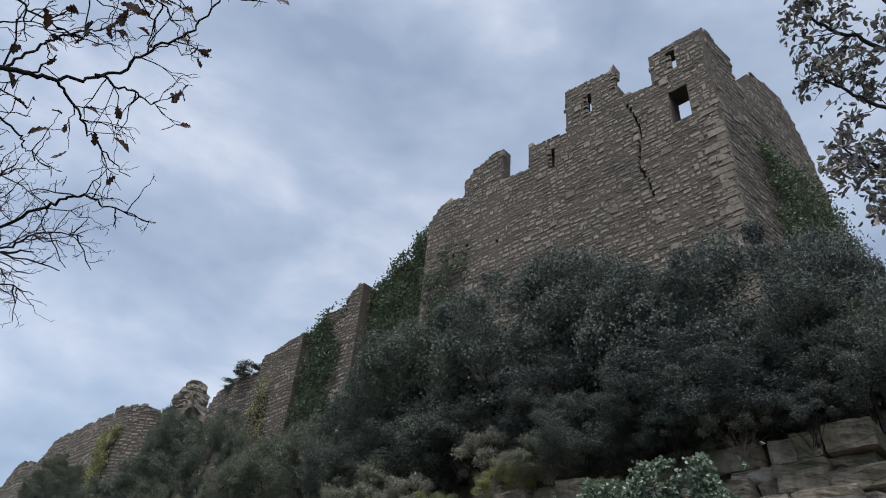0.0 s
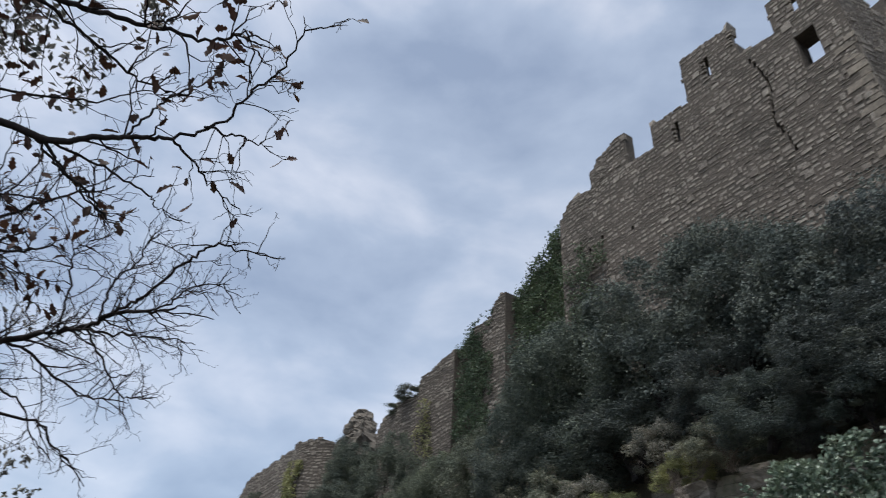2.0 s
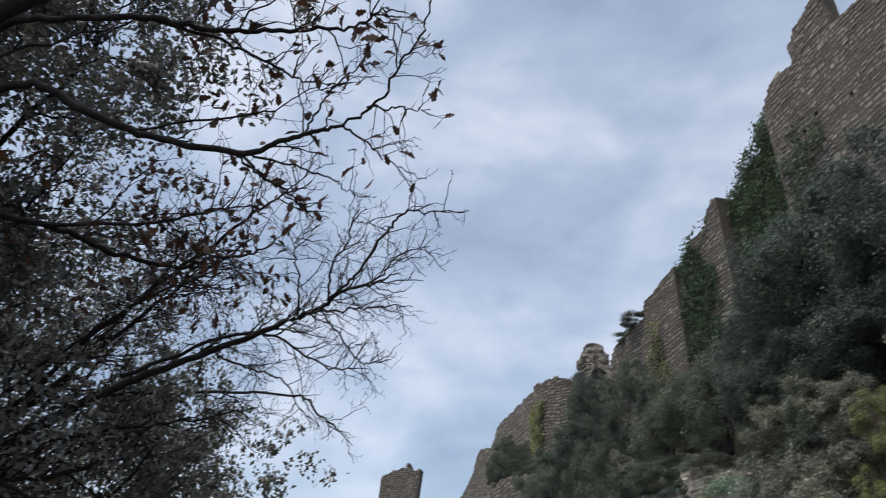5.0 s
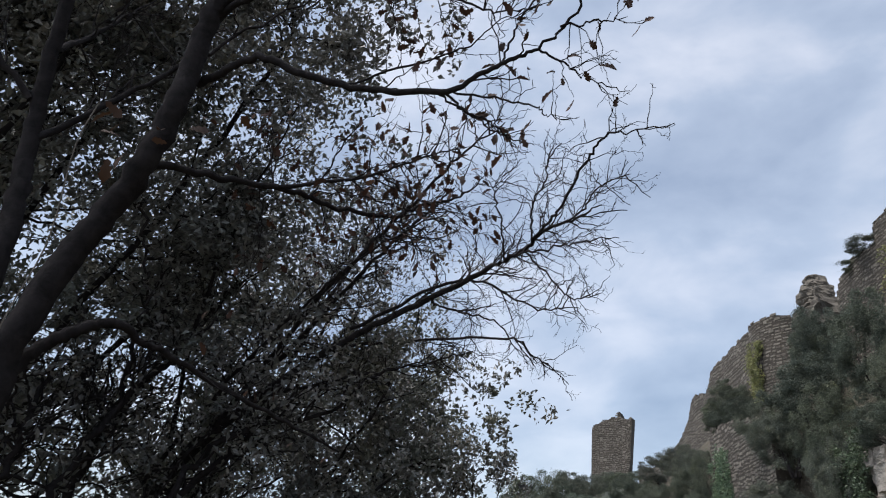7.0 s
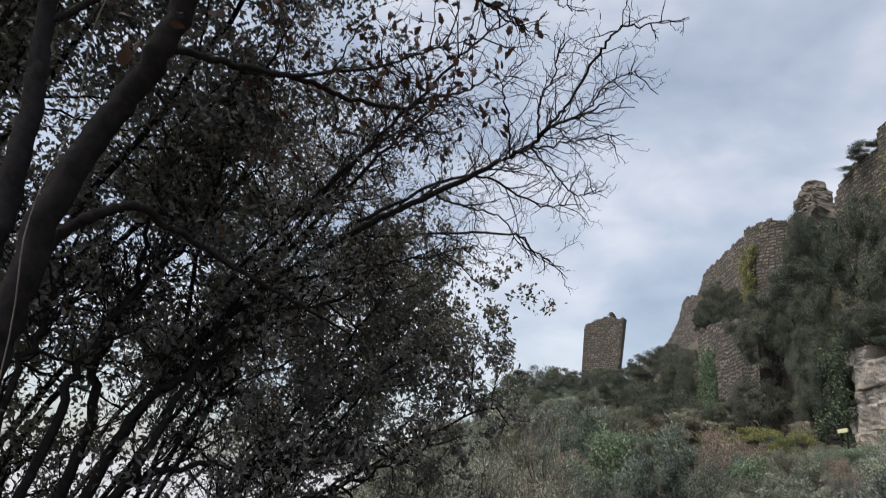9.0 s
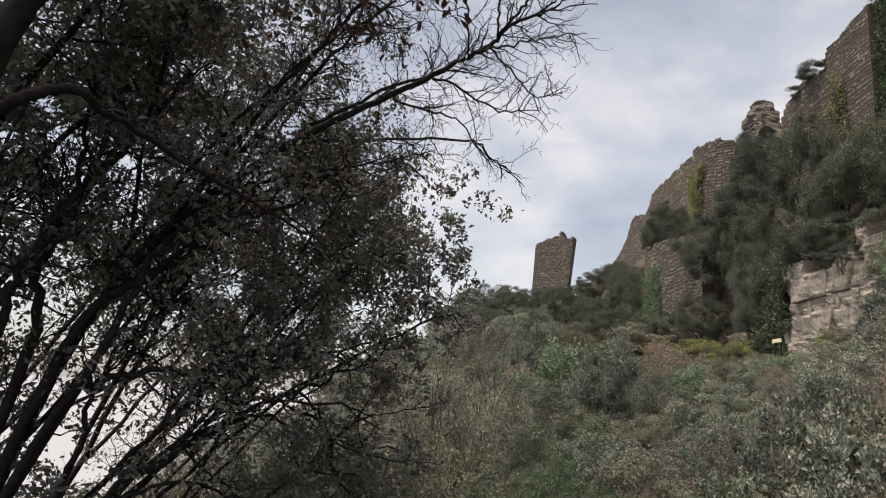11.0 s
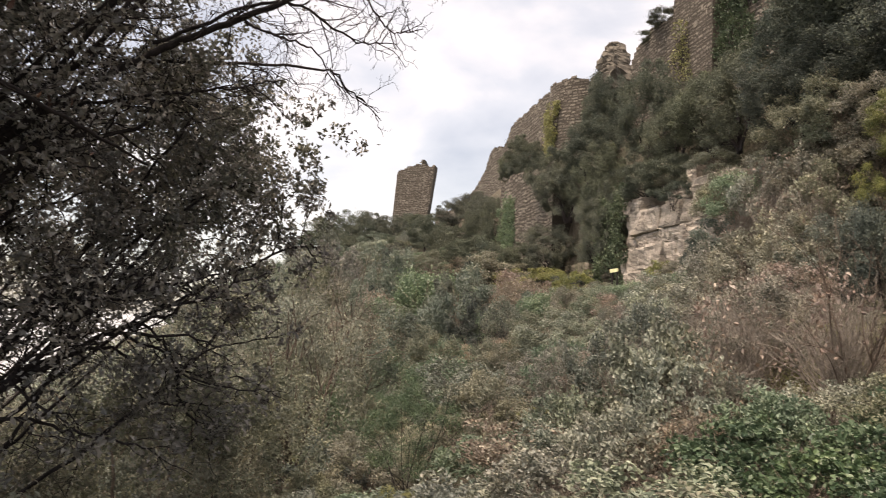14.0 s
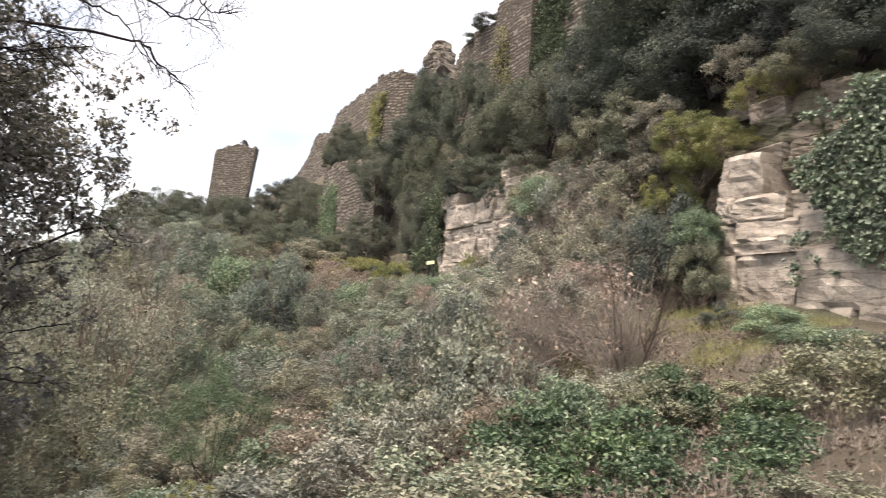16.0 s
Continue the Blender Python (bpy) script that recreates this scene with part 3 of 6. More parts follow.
def cap_stones(name, owner, spots, rng):
    """Single coping stones that stand up from the merlons' corners."""
    for (u, v, z), (w, d, h), lean in spots:
        c = np.array([[-1, -1, -1], [1, -1, -1], [1, 1, -1], [-1, 1, -1], [-0.8, -0.8, 1], [0.7, -0.8, 1], [0.75, 0.7, 1], [-0.8, 0.8, 1]], float)
        c = c * np.array([w, d, h]) / 2 + rng.normal(0, 0.012, (8, 3))
        c[:, 0] += lean * (c[:, 2] + h / 2)
        base = np.array(owner.location)
        world_v = world_at(u + c[:, 0], v + c[:, 1], z + c[:, 2]) - base
        part(name, world_v, BOX_FACES[:, ::-1], M_STONE, owner)


def build_castle():
    rng = np.random.default_rng(5)
    foot = lambda off: (lambda s: float(ground_height(s + off, 0.0)) - 0.6)
    # curtain wall beside the corner tower; s = u + 3
    top = ragged(profile((0, 19.85), (1.72, 19.85), (1.73, 18.55), (2.95, 18.75), (3.0, 20.2), (4.8, 20.45), (4.82, 18.45), (6.35, 18.75), (6.4, 17.75), (7.5, 17.9),
                         (7.52, 19.4), (7.9, 19.38), (8.4, 19.22), (8.9, 19.02), (9.18, 18.8), (9.24, 18.05), (10.2, 18.25), (10.6, 18.05), (10.95, 17.6)), 1.0, 0.05)
    crack = lambda z: float(np.interp(z, [14.2, 15.6, 17.0, 18.4], [2.15, 2.5, 2.3, 2.75])) + 0.07 * noise.noise(Vector((z * 2.2, 0.5, 0.5))) + 0.03 * noise.noise(Vector((z * 7.0, 0.5, 0.5)))
    main = wall("wall_curtain", straight(-3.0, 0.0), 10.95, top, foot(-3), 0.62, rng, "tall crenellated castle wall of brown rubble stone with arrow slits",
                openings=[(0.76, 1.32, 16.55, 17.8), (0.96, 1.06, 18.7, 19.5, 0.93, 1.22), (3.89, 3.99, 18.8, 19.65, 3.86, 4.14), (5.36, 5.46, 17.2, 18.05, 5.33, 5.6), (9.5, 9.62, 15.4, 15.58), (8.9, 9.02, 15.6, 15.75), (7.6, 7.7, 15.2, 15.34)],
                crack=crack, voids=[(crack(z) - 0.045, crack(z) + 0.045, z, z + 0.26) for z in np.arange(14.3, 18.1, 0.25)], parts_in=(0, 4.9, 17.0, 20.4), parapet=lambda s: 18.35 if s < 2.9 else 17.0)
    cap_stones("coping_stone", main, [((0.16, -0.3, 20.3), (0.2, 0.5, 0.34), -0.25), ((3.3, -0.3, 18.85), (0.28, 0.5, 0.24), 0.35), ((7.15, -0.3, 18.3), (0.42, 0.4, 0.24), 0.2), ((1.72, -0.3, 20.45), (0.2, 0.5, 0.2), 0.3),
                                      ((4.9, -0.3, 19.4), (0.5, 0.55, 0.1), 0.0)], rng)
    back = np.array([[1.8, -0.3, 14.0], [3.1, -0.3, 14.0], [3.1, -0.5, 14.0], [1.8, -0.5, 14.0], [1.8, -0.3, 18.31], [3.1, -0.3, 18.31], [3.1, -0.5, 18.31], [1.8, -0.5, 18.31]])
    part("wall_core", straight(-3.0, 0.0)(back[:, 0], back[:, 1], back[:, 2]) - np.array(main.location), BOX_FACES, M_MORTAR, main)
    # the tower's side wall, running back from the corner
    ang = radians(97)
    side_dir = (math.cos(ang), -math.sin(ang))
    side_top = ragged(profile((0, 19.85), (1.4, 19.6), (1.42, 18.6), (2.3, 18.7), (2.5, 19.7), (3.0, 20.1), (4.6, 20.4), (5.0, 19.9), (5.4, 19.3), (5.8, 18.4), (6.2, 17.2)), 4.0, 0.08)
    wall("wall_tower_side", straight(-3.0, 0.02, side_dir), 6.3, side_top, lambda s: 7.6, 0.7, rng, "side wall of the castle's corner tower in weathered rubble", openings=[(4.35, 4.7, 13.2, 14.1)])
    # quoins at the corner
    quoins = empty("quoin_column", Vector(world_at(-3.0, 0.0, 8.0)), "pale dressed corner stones of the tower", "wall", kind="structure")
    base = np.array(quoins.location)
    z, flip = 8.6, False
    while z < 16.6:
        h = rng.uniform(0.14, 0.26)
        a, b = (0.5, 0.28) if flip else (0.26, 0.46)
        a, b = a * rng.uniform(0.6, 1.25), b * rng.uniform(0.6, 1.25)
        o = rng.uniform(0.012, 0.03)
        u = np.array([-o, a, a, -o]) - 3.0
        v = np.array([o, o, -b, -b])
        lo = world_at(u, v, z + 0.01) - base
        hi = world_at(u + rng.normal(0, 0.014, 4), v + rng.normal(0, 0.014, 4), z + h - rng.uniform(0.01, 0.03)) - base
        part("quoin", np.concatenate([lo, hi]), BOX_FACES[:, ::-1], M_QUOIN, quoins)
        z, flip = z + h, not flip

    # lower walls that step down the ridge
    top2 = ragged(profile((0, 17.6), (1.0, 17.5), (1.15, 16.85), (2.2, 16.75), (2.35, 16.25), (3.1, 16.1)), 7.0, 0.08)
    wall("wall_ivy_stretch", straight(7.95, -0.5), 3.2, top2, foot(8), 0.7, rng, "ruined curtain wall overgrown with ivy")
    top3 = ragged(profile((0, 16.25), (0.5, 16.2), (0.9, 15.6), (1.0, 15.5), (2.0, 15.45), (2.7, 15.0), (3.0, 14.9)), 8.0, 0.08)
    wall("wall_buttress", straight(11.1, 0.1), 3.0, top3, foot(11), 0.8, rng, "stepped buttress of the ruined wall, partly ivy-clad")
    top4 = ragged(profile((0, 15.0), (1.0, 14.8), (2.6, 14.5), (2.75, 13.9), (4.2, 14.0), (5.4, 13.9), (6.0, 13.6), (6.2, 13.0)), 9.0, 0.12)
    wall("wall_upper_ridge", straight(14.1, 0.35), 6.2, top4, foot(14), 0.8, rng, "crumbling ridge wall of light brown rubble")
    r = 2.5
    arc = r * radians(230)
    top5 = ragged(profile((0, 13.0), (1.5, 13.5), (4.0, 14.0), (6.5, 14.15), (arc, 14.2)), 11.0, 0.14)
    wall("wall_bastion", curved(25.8, -0.6, r, -radians(115)), arc, top5, lambda s: 6.4, 0.7, rng, "rounded bastion of coursed rubble with a broken top", course=(0.11, 0.2), run=(0.16, 0.42))
    top6 = ragged(profile((0, 15.4), (3.2, 15.7), (6.5, 15.9), (11.5, 15.75), (12.6, 14.9), (13.2, 14.8), (16.0, 15.35), (17, 15.1), (18.3, 14.1), (21, 13.2), (25, 12.85), (29, 12.7)), 13.0, 0.16)
    wall("wall_long_ridge", straight(28.0, 0.0), 29.0, top6, lambda s: float(ground_height(28 + s, 0.3)) - 0.8, 0.8, rng, "long ruined ridge wall dropping towards a saddle", course=(0.15, 0.26), run=(0.2, 0.5))
    top7 = ragged(profile((0, 12.8), (4, 12.9), (7, 13.4), (10, 13.9)), 15.0, 0.2)
    wall("wall_saddle", straight(56.9, 0.0), 10.0, top7, lambda s: float(ground_height(57 + s, 0.3)) - 0.8, 0.7, rng, "low broken wall across the saddle", course=(0.22, 0.36), run=(0.35, 0.8))
    top8 = ragged(profile((0, 8.4), (2.0, 9.2), (6.5, 9.9), (8.5, 9.6)), 17.0, 0.12)
    wall("wall_retaining", straight(22.6, 2.9), 8.6, top8, lambda s: 3.6, 0.9, rng, "retaining wall of coursed stone below the bastion", course=(0.13, 0.22), run=(0.18, 0.45))

    # the lone tower stump at the far end
    keep = empty("tower_ruin", Vector(world_at(68.0, 2.4, 11.5)), "lone ruined tower stump of brown rubble on the ridge", "tower")
    bpy.context.view_layer.update()
    ktop = ragged(profile((0, 18.75), (0.5, 18.9), (0.95, 19.1), (1.0, 19.75), (1.35, 19.75), (1.45, 19.1), (2.2, 18.95), (3.2, 18.65), (3.9, 18.4), (4.1, 18.0)), 21.0, 0.3)
    face_dir = (1.69, 3.74)
    upright = straight(67.0, 0.6, face_dir)

    def battered(s, d, z):
        """The tower's face: it narrows upwards on one side, and its broken edge wavers on the other."""
        s, z = np.broadcast_arrays(np.asarray(s, float), np.asarray(z, float))
        worn = np.array([0.6 * noise.noise(Vector((0.0, 3.0, float(q) * 0.7))) + 0.35 * noise.noise(Vector((0.0, 1.0, float(q) * 2.1))) for q in z.ravel()]).reshape(z.shape)
        return upright(s * (1.06 - 0.013 * (z - 11.0)) + np.clip(1 - s / 1.6, 0, 1) * (worn + 0.07 * (17.0 - z)), d, z)

    wall("tower_front", battered, 4.1, ktop, lambda s: 11.0, 1.2, rng, "", parent=keep, course=(0.14, 0.25), run=(0.2, 0.45))


build_castle()


# ---- rocks and cliffs ----
def rock_mesh(name, seed, mat, cuts=7, sharp=30.0, rough=0.04, beds=11.0):
    """A squarish weathered boulder, one metre across, with thin bedding cracks."""
    bm = bmesh.new()
    bmesh.ops.create_cube(bm, size=1.0)
    bmesh.ops.subdivide_edges(bm, edges=bm.edges[:], cuts=cuts, use_grid_fill=True)
    for q in bm.verts:
        p = q.co.copy()
        k = (abs(p.x) ** sharp + abs(p.y) ** sharp + abs(p.z) ** sharp) ** (1 / sharp) / 0.5
        p = p / max(k, 1e-6) * (max(abs(p.x), abs(p.y), abs(p.z)) / 0.5)
        o = Vector((seed * 7.3, seed * 3.1, seed))
        n1 = noise.noise_vector(p * 1.6 + o) * rough * 1.4
        n2 = noise.noise_vector(p * 4.3 + o) * rough * 0.5
        groove = -0.012 * max(0.0, math.sin(p.z * beds + seed + 2.0 * noise.noise(p * 1.3 + o))) ** 10
        out = Vector((p.x, p.y, 0))
        n3 = noise.noise_vector(p * 9.0 + o) * rough * 0.45
        chip = noise.cell_vector(Vector((p.x * 3.1, p.y * 2.0, p.z * 2.3)) + o) * 0.035
        n3 += Vector((0.0, chip.y, chip.z * 0.3))
        q.co = p + Vector((n1.x, n1.y, n1.z * 0.4)) + n2 + n3 + (out.normalized() * groove if out.length > 0.01 else Vector())
    me = bpy.data.meshes.new(name)
    bm.to_mesh(me)
    bm.free()
    me.materials.append(mat)
    return me


ROCKS = [rock_mesh("rock", i + 1, M_ROCK) for i in range(8)]
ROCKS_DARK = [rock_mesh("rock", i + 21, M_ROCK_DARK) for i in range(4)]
CRAGS = [rock_mesh("rock", i + 41, M_CRAG, 8, 9.0, 0.13, 9.0) for i in range(3)]


def cliff(name, label, u0, u1, v_face, z0, z1, rng, meshes=ROCKS, lean=0.03, bed=(0.34, 0.85), run=(0.7, 2.4), depth=1.6, skip=0.0, hollow=None, uneven=0.03):
    """Beds of rock, each block an object; hollow: a height at which a thin bed is worn back to a dark slot."""
    owner = empty(name, Vector(world_at((u0 + u1) / 2, v_face - 0.8, z0)), label, "cliff", kind="structure")
    base = owner.location
    z = z0 - 0.3
    turn = math.atan2(DU[1], DU[0])
    while z < z1:
        h = rng.uniform(*bed)
        slot = False
        if hollow and z < hollow < z + h + 0.3:
            if hollow - z < 0.03:
                h, slot = 0.12, True
            else:
                h = hollow - z
        s = u0 - rng.uniform(0, 0.6)
        while s < u1:
            w = rng.uniform(*run)
            w = min(w, max(u1 - s, 0.4))
            lim = z1 + 0.7 * noise.noise(Vector((s * 0.5, z0, 4.0)))
            if z + h < lim + 0.2 and rng.uniform() > skip:
                back = -lean * (z - z0) + rng.uniform(-uneven, uneven) - 2.5 * uneven * abs(noise.noise(Vector((s * 0.6, z * 0.8, 1.0))))
                if slot and rng.uniform() < 0.85:
                    back = -0.4
                ob = new("rock", meshes[int(rng.integers(len(meshes)))])
                ob.parent = owner
                c = Vector(world_at(s + w / 2, v_face + back - depth / 2, z + h / 2)) - base
                tilt = rng.normal(0, 0.8, 3)
                ob.matrix_local = Matrix.Translation(c) @ pose(0, 0, 0, tilt[0], tilt[1], math.degrees(turn) + rng.normal(0, 3) + (180 if rng.uniform() < 0.5 else 0)) @ Matrix.Diagonal((w * 1.03, depth, h * (1.0 if slot else 1.035), 1))
            s += w
        z += h
    return owner


def build_cliffs():
    rng = np.random.default_rng(9)
    cliff("cliff_near", "pale layered limestone cliff with a dark undercut ledge", -4.5, 2.3, 3.5, 1.4, 4.85, rng, bed=(0.4, 1.0), run=(0.7, 2.2), hollow=2.99, uneven=0.05)
    # the brow's and upper shelf's darker rock carries the oaks' shade in its colour
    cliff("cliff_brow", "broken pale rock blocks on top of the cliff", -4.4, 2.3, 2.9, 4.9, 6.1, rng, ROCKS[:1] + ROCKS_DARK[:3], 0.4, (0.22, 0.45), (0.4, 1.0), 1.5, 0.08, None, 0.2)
    cliff("cliff_far", "cream limestone crag streaked with dark stains", 9.6, 14.9, 3.2, 2.8, 6.0, rng, run=(0.5, 1.5), hollow=3.5, uneven=0.11)
    cliff("cliff_upper", "mossy rock shelf, toned dark for the evergreen oaks' shade", -7.0, 6.0, 2.1, 5.4, 6.9, rng, ROCKS_DARK, 0.3, (0.4, 0.9), (0.8, 1.9), 1.4, 0.2, None, 0.25)
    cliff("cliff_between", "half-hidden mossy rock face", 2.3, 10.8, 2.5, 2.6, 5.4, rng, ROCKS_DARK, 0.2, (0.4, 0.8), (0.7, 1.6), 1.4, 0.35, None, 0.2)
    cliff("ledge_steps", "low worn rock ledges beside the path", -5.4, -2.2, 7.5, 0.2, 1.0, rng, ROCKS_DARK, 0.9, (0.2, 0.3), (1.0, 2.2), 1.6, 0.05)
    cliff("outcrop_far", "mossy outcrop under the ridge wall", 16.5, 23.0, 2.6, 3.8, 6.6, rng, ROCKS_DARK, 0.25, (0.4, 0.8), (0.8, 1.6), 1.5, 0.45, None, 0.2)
    # pinnacle on the ridge
    pin = empty("rock_pinnacle", Vector(world_at(22.2, -1.0, 11.5)), "weathered rock pinnacle rising from the ridge wall", "rock")
    for i, ((u, v, z), size) in enumerate((((22.5, -0.7, 12.5), (1.4, 1.1, 1.8)), ((22.4, 0.1, 13.0), (2.3, 1.6, 1.3)), ((22.6, 0.0, 13.55), (1.9, 1.4, 0.55)), ((22.85, 0.0, 14.15), (1.35, 1.1, 0.95)), ((22.1, 0.05, 14.05), (0.7, 0.8, 0.6)), ((22.7, 0.0, 14.75), (0.95, 0.9, 0.6)), ((23.2, 0.0, 14.6), (0.6, 0.7, 0.6)))):
        ob = new("rock", CRAGS[i % 3])
        ob.parent = pin
        ob.matrix_local = Matrix.Translation(Vector(world_at(u, v, z)) - pin.location) @ pose(0, 0, 0, 3, 2, 127 + rng.normal(0, 8)) @ Matrix.Diagonal((*size, 1))


build_cliffs()

# ---- trees and shrubs ----
def shrub(name, label, category, rng, radii, n_clumps, per, leaf, mat, stems=7, stem_mat=None, stem_r=0.012, shell=0.45, size=0.2, twig_children=3, floor_=-0.35, fine=False, group="", tall=(1.2, 1.9)):
    """A shrub on its root: stems and twigs, and a crown of single leaves in clumps."""
    root = empty(name, (0, 0, 0), label, category, group)
    wood, tips = Pile(), []
    for _ in range(stems):
        a = rng.uniform(0, 2 * math.pi)
        lean = rng.uniform(0.1, 0.7)
        grow(wood, (rng.normal(0, 0.08) * radii[0], rng.normal(0, 0.08) * radii[1], -0.15), (math.cos(a) * lean * radii[0], math.sin(a) * lean * radii[1], radii[2]), radii[2] * rng.uniform(*tall), stem_r * rng.uniform(0.7, 1.3) * 1.6, 1, rng, tips, 0.7, 0.16, 0.02, twig_children, (5, 4, 3, 3))
    tagged(wood.done("brushwood", stem_mat or M_TWIG, root), kind="stuff")
    if n_clumps:
        pts, way = clumps(n_clumps, per, radii, rng, shell, size, floor_)
        pts[:, 2] += radii[2] * 0.8
        keep = pts[:, 2] > 0.02
        v, f = leaves(pts[keep], leaf[0], leaf[1], rng, 0.35, fine, way[keep])
        part("foliage", v, f, mat, root)
    return root


def stand(template, used, x, y, z, turn, scale):
    """Set the template itself down first, then copies."""
    m = pose(x, y, z, 0, 0, turn) @ Matrix.Diagonal((*scale, 1))
    if not used.get(template.name):
        used[template.name] = True
        template.matrix_basis = m
        return template
    ob = copy_thing(template, Matrix())
    ob.matrix_basis = m
    return ob


def build_oak_belt():
    """Evergreen oaks that hide the foot of the castle wall."""
    rng = np.random.default_rng(31)
    kinds = [shrub("holm_oak", "dense dark evergreen holm oak below the castle wall", "tree", rng, (1.0, 1.0, 1.0), 78, 470, (0.038, 0.024), M_OAK, 5, M_BARK, 0.03, 0.62, 0.15, 3, -0.8, group="evergreen oaks under the wall", tall=(0.7, 1.0)) for _ in range(3)]
    kinds += [shrub("holm_oak", "olive-green holm oak on the ridge, paled for haze", "tree", rng, (1.0, 1.0, 1.0), 78, 470, (0.038, 0.024), M_OAK_FAR, 5, M_BARK, 0.03, 0.62, 0.15, 3, -0.8, group="evergreen oaks along the ridge", tall=(0.7, 1.0)) for _ in range(2)]
    used = {}
    spots = [  # u, v, height of the crown's middle, half width, half height
        (8.4, 1.6, 8.6, 1.2, 1.7), (6.8, 1.6, 9.6, 1.5, 2.1), (4.8, 1.7, 9.3, 1.8, 2.3), (2.8, 1.4, 9.8, 1.9, 2.2), (0.8, 1.5, 9.6, 1.8, 2.3), (-1.2, 1.4, 9.2, 1.8, 2.1), (-3.0, 1.6, 8.6, 1.7, 2.1), (-4.6, 0.5, 8.4, 1.2, 2.3),
        (3.8, 1.9, 7.8, 1.4, 1.1), (1.2, 1.9, 7.9, 1.3, 1.0), (-1.6, 1.9, 7.9, 1.4, 1.0), (-4.0, 2.0, 7.8, 1.3, 1.2), (0.0, 2.7, 6.9, 1.0, 0.75), (-2.7, 2.7, 6.9, 1.1, 0.75), (20.6, 1.2, 11.0, 1.0, 1.6), (21.9, 1.0, 11.2, 0.8, 1.2), (14.2, 2.6, 6.5, 1.0, 0.7), (12.4, 2.7, 6.3, 0.9, 0.7), (5.6, 2.0, 7.6, 1.4, 1.1), (-6.0, 1.0, 6.4, 1.1, 1.1), (7.2, 2.4, 7.2, 1.2, 1.2),
        (15.2, 1.9, 8.9, 1.25, 1.9), (13.6, 1.9, 8.0, 1.1, 1.2), (11.8, 1.8, 8.2, 1.2, 1.3), (10.2, 1.9, 8.1, 1.2, 1.5), (19.7, 2.4, 8.7, 1.4, 1.4), (18.3, 2.5, 7.0, 1.0, 1.7), (16.4, 2.9, 5.2, 0.7, 1.5), (17.6, 2.9, 5.2, 0.8, 1.4),
        (21.4, 2.7, 7.4, 1.2, 1.3), (23.6, 2.6, 8.6, 1.1, 1.0), (33.2, 0.9, 12.0, 1.3, 1.1), (30.8, 1.4, 10.6, 1.2, 0.9), (35.5, 0.9, 11.6, 1.2, 0.9), (32.6, 2.9, 7.6, 0.8, 1.4), (31.8, 4.2, 5.4, 1.5, 1.2), (28.0, 4.0, 4.6, 1.2, 1.0), (25.0, 3.6, 4.6, 1.0, 0.9), (21.5, 3.4, 4.9, 1.1, 1.0),
        (53.0, 6.0, 6.8, 1.9, 1.4), (65.2, 5.0, 11.2, 1.9, 1.4), (60.0, 3.6, 10.8, 2.0, 1.2), (56.0, 3.0, 10.6, 1.8, 1.0), (70.5, 6.5, 11.4, 2.3, 1.9), (75.0, 8.0, 11.6, 2.8, 2.6), (80.0, 11.0, 11.2, 3.0, 2.8), (73.0, 9.5, 9.6, 2.6, 1.9), (78.0, 13.0, 9.0, 2.8, 2.2), (67.0, 8.5, 8.8, 2.2, 1.7), (66.5, 6.5, 10.6, 1.8, 1.3), (20.2, 7.0, 2.5, 0.9, 0.8), (17.5, 0.1, 14.1, 0.8, 0.35), (18.9, -0.1, 13.9, 0.7, 0.35),
        (8.9, 3.8, 3.4, 0.6, 0.6), (40.0, 4.0, 7.0, 1.6, 1.2), (45.0, 4.5, 8.2, 1.7, 1.3), (-1.5, 2.5, 7.1, 1.0, 0.75), (-3.2, 2.5, 7.0, 1.1, 0.8), (-4.8, 2.2, 6.9, 1.1, 0.9), (-5.6, 1.2, 7.6, 1.1, 1.2), (38.0, 2.2, 9.0, 1.3, 1.1), (42.5, 1.8, 10.2, 1.4, 1.1), (48.0, 2.0, 10.4, 1.5, 1.0), (36.0, 3.0, 7.6, 1.2, 1.1)]
    for i, (u, v, z, r, h) in enumerate(spots):
        p = world_at(u, v, z - 0.8 * h)
        stand(kinds[3 + i % 2 if u > 10 else i % 3], used, *p, rng.uniform(0, 360), (r, r, h))


build_oak_belt()


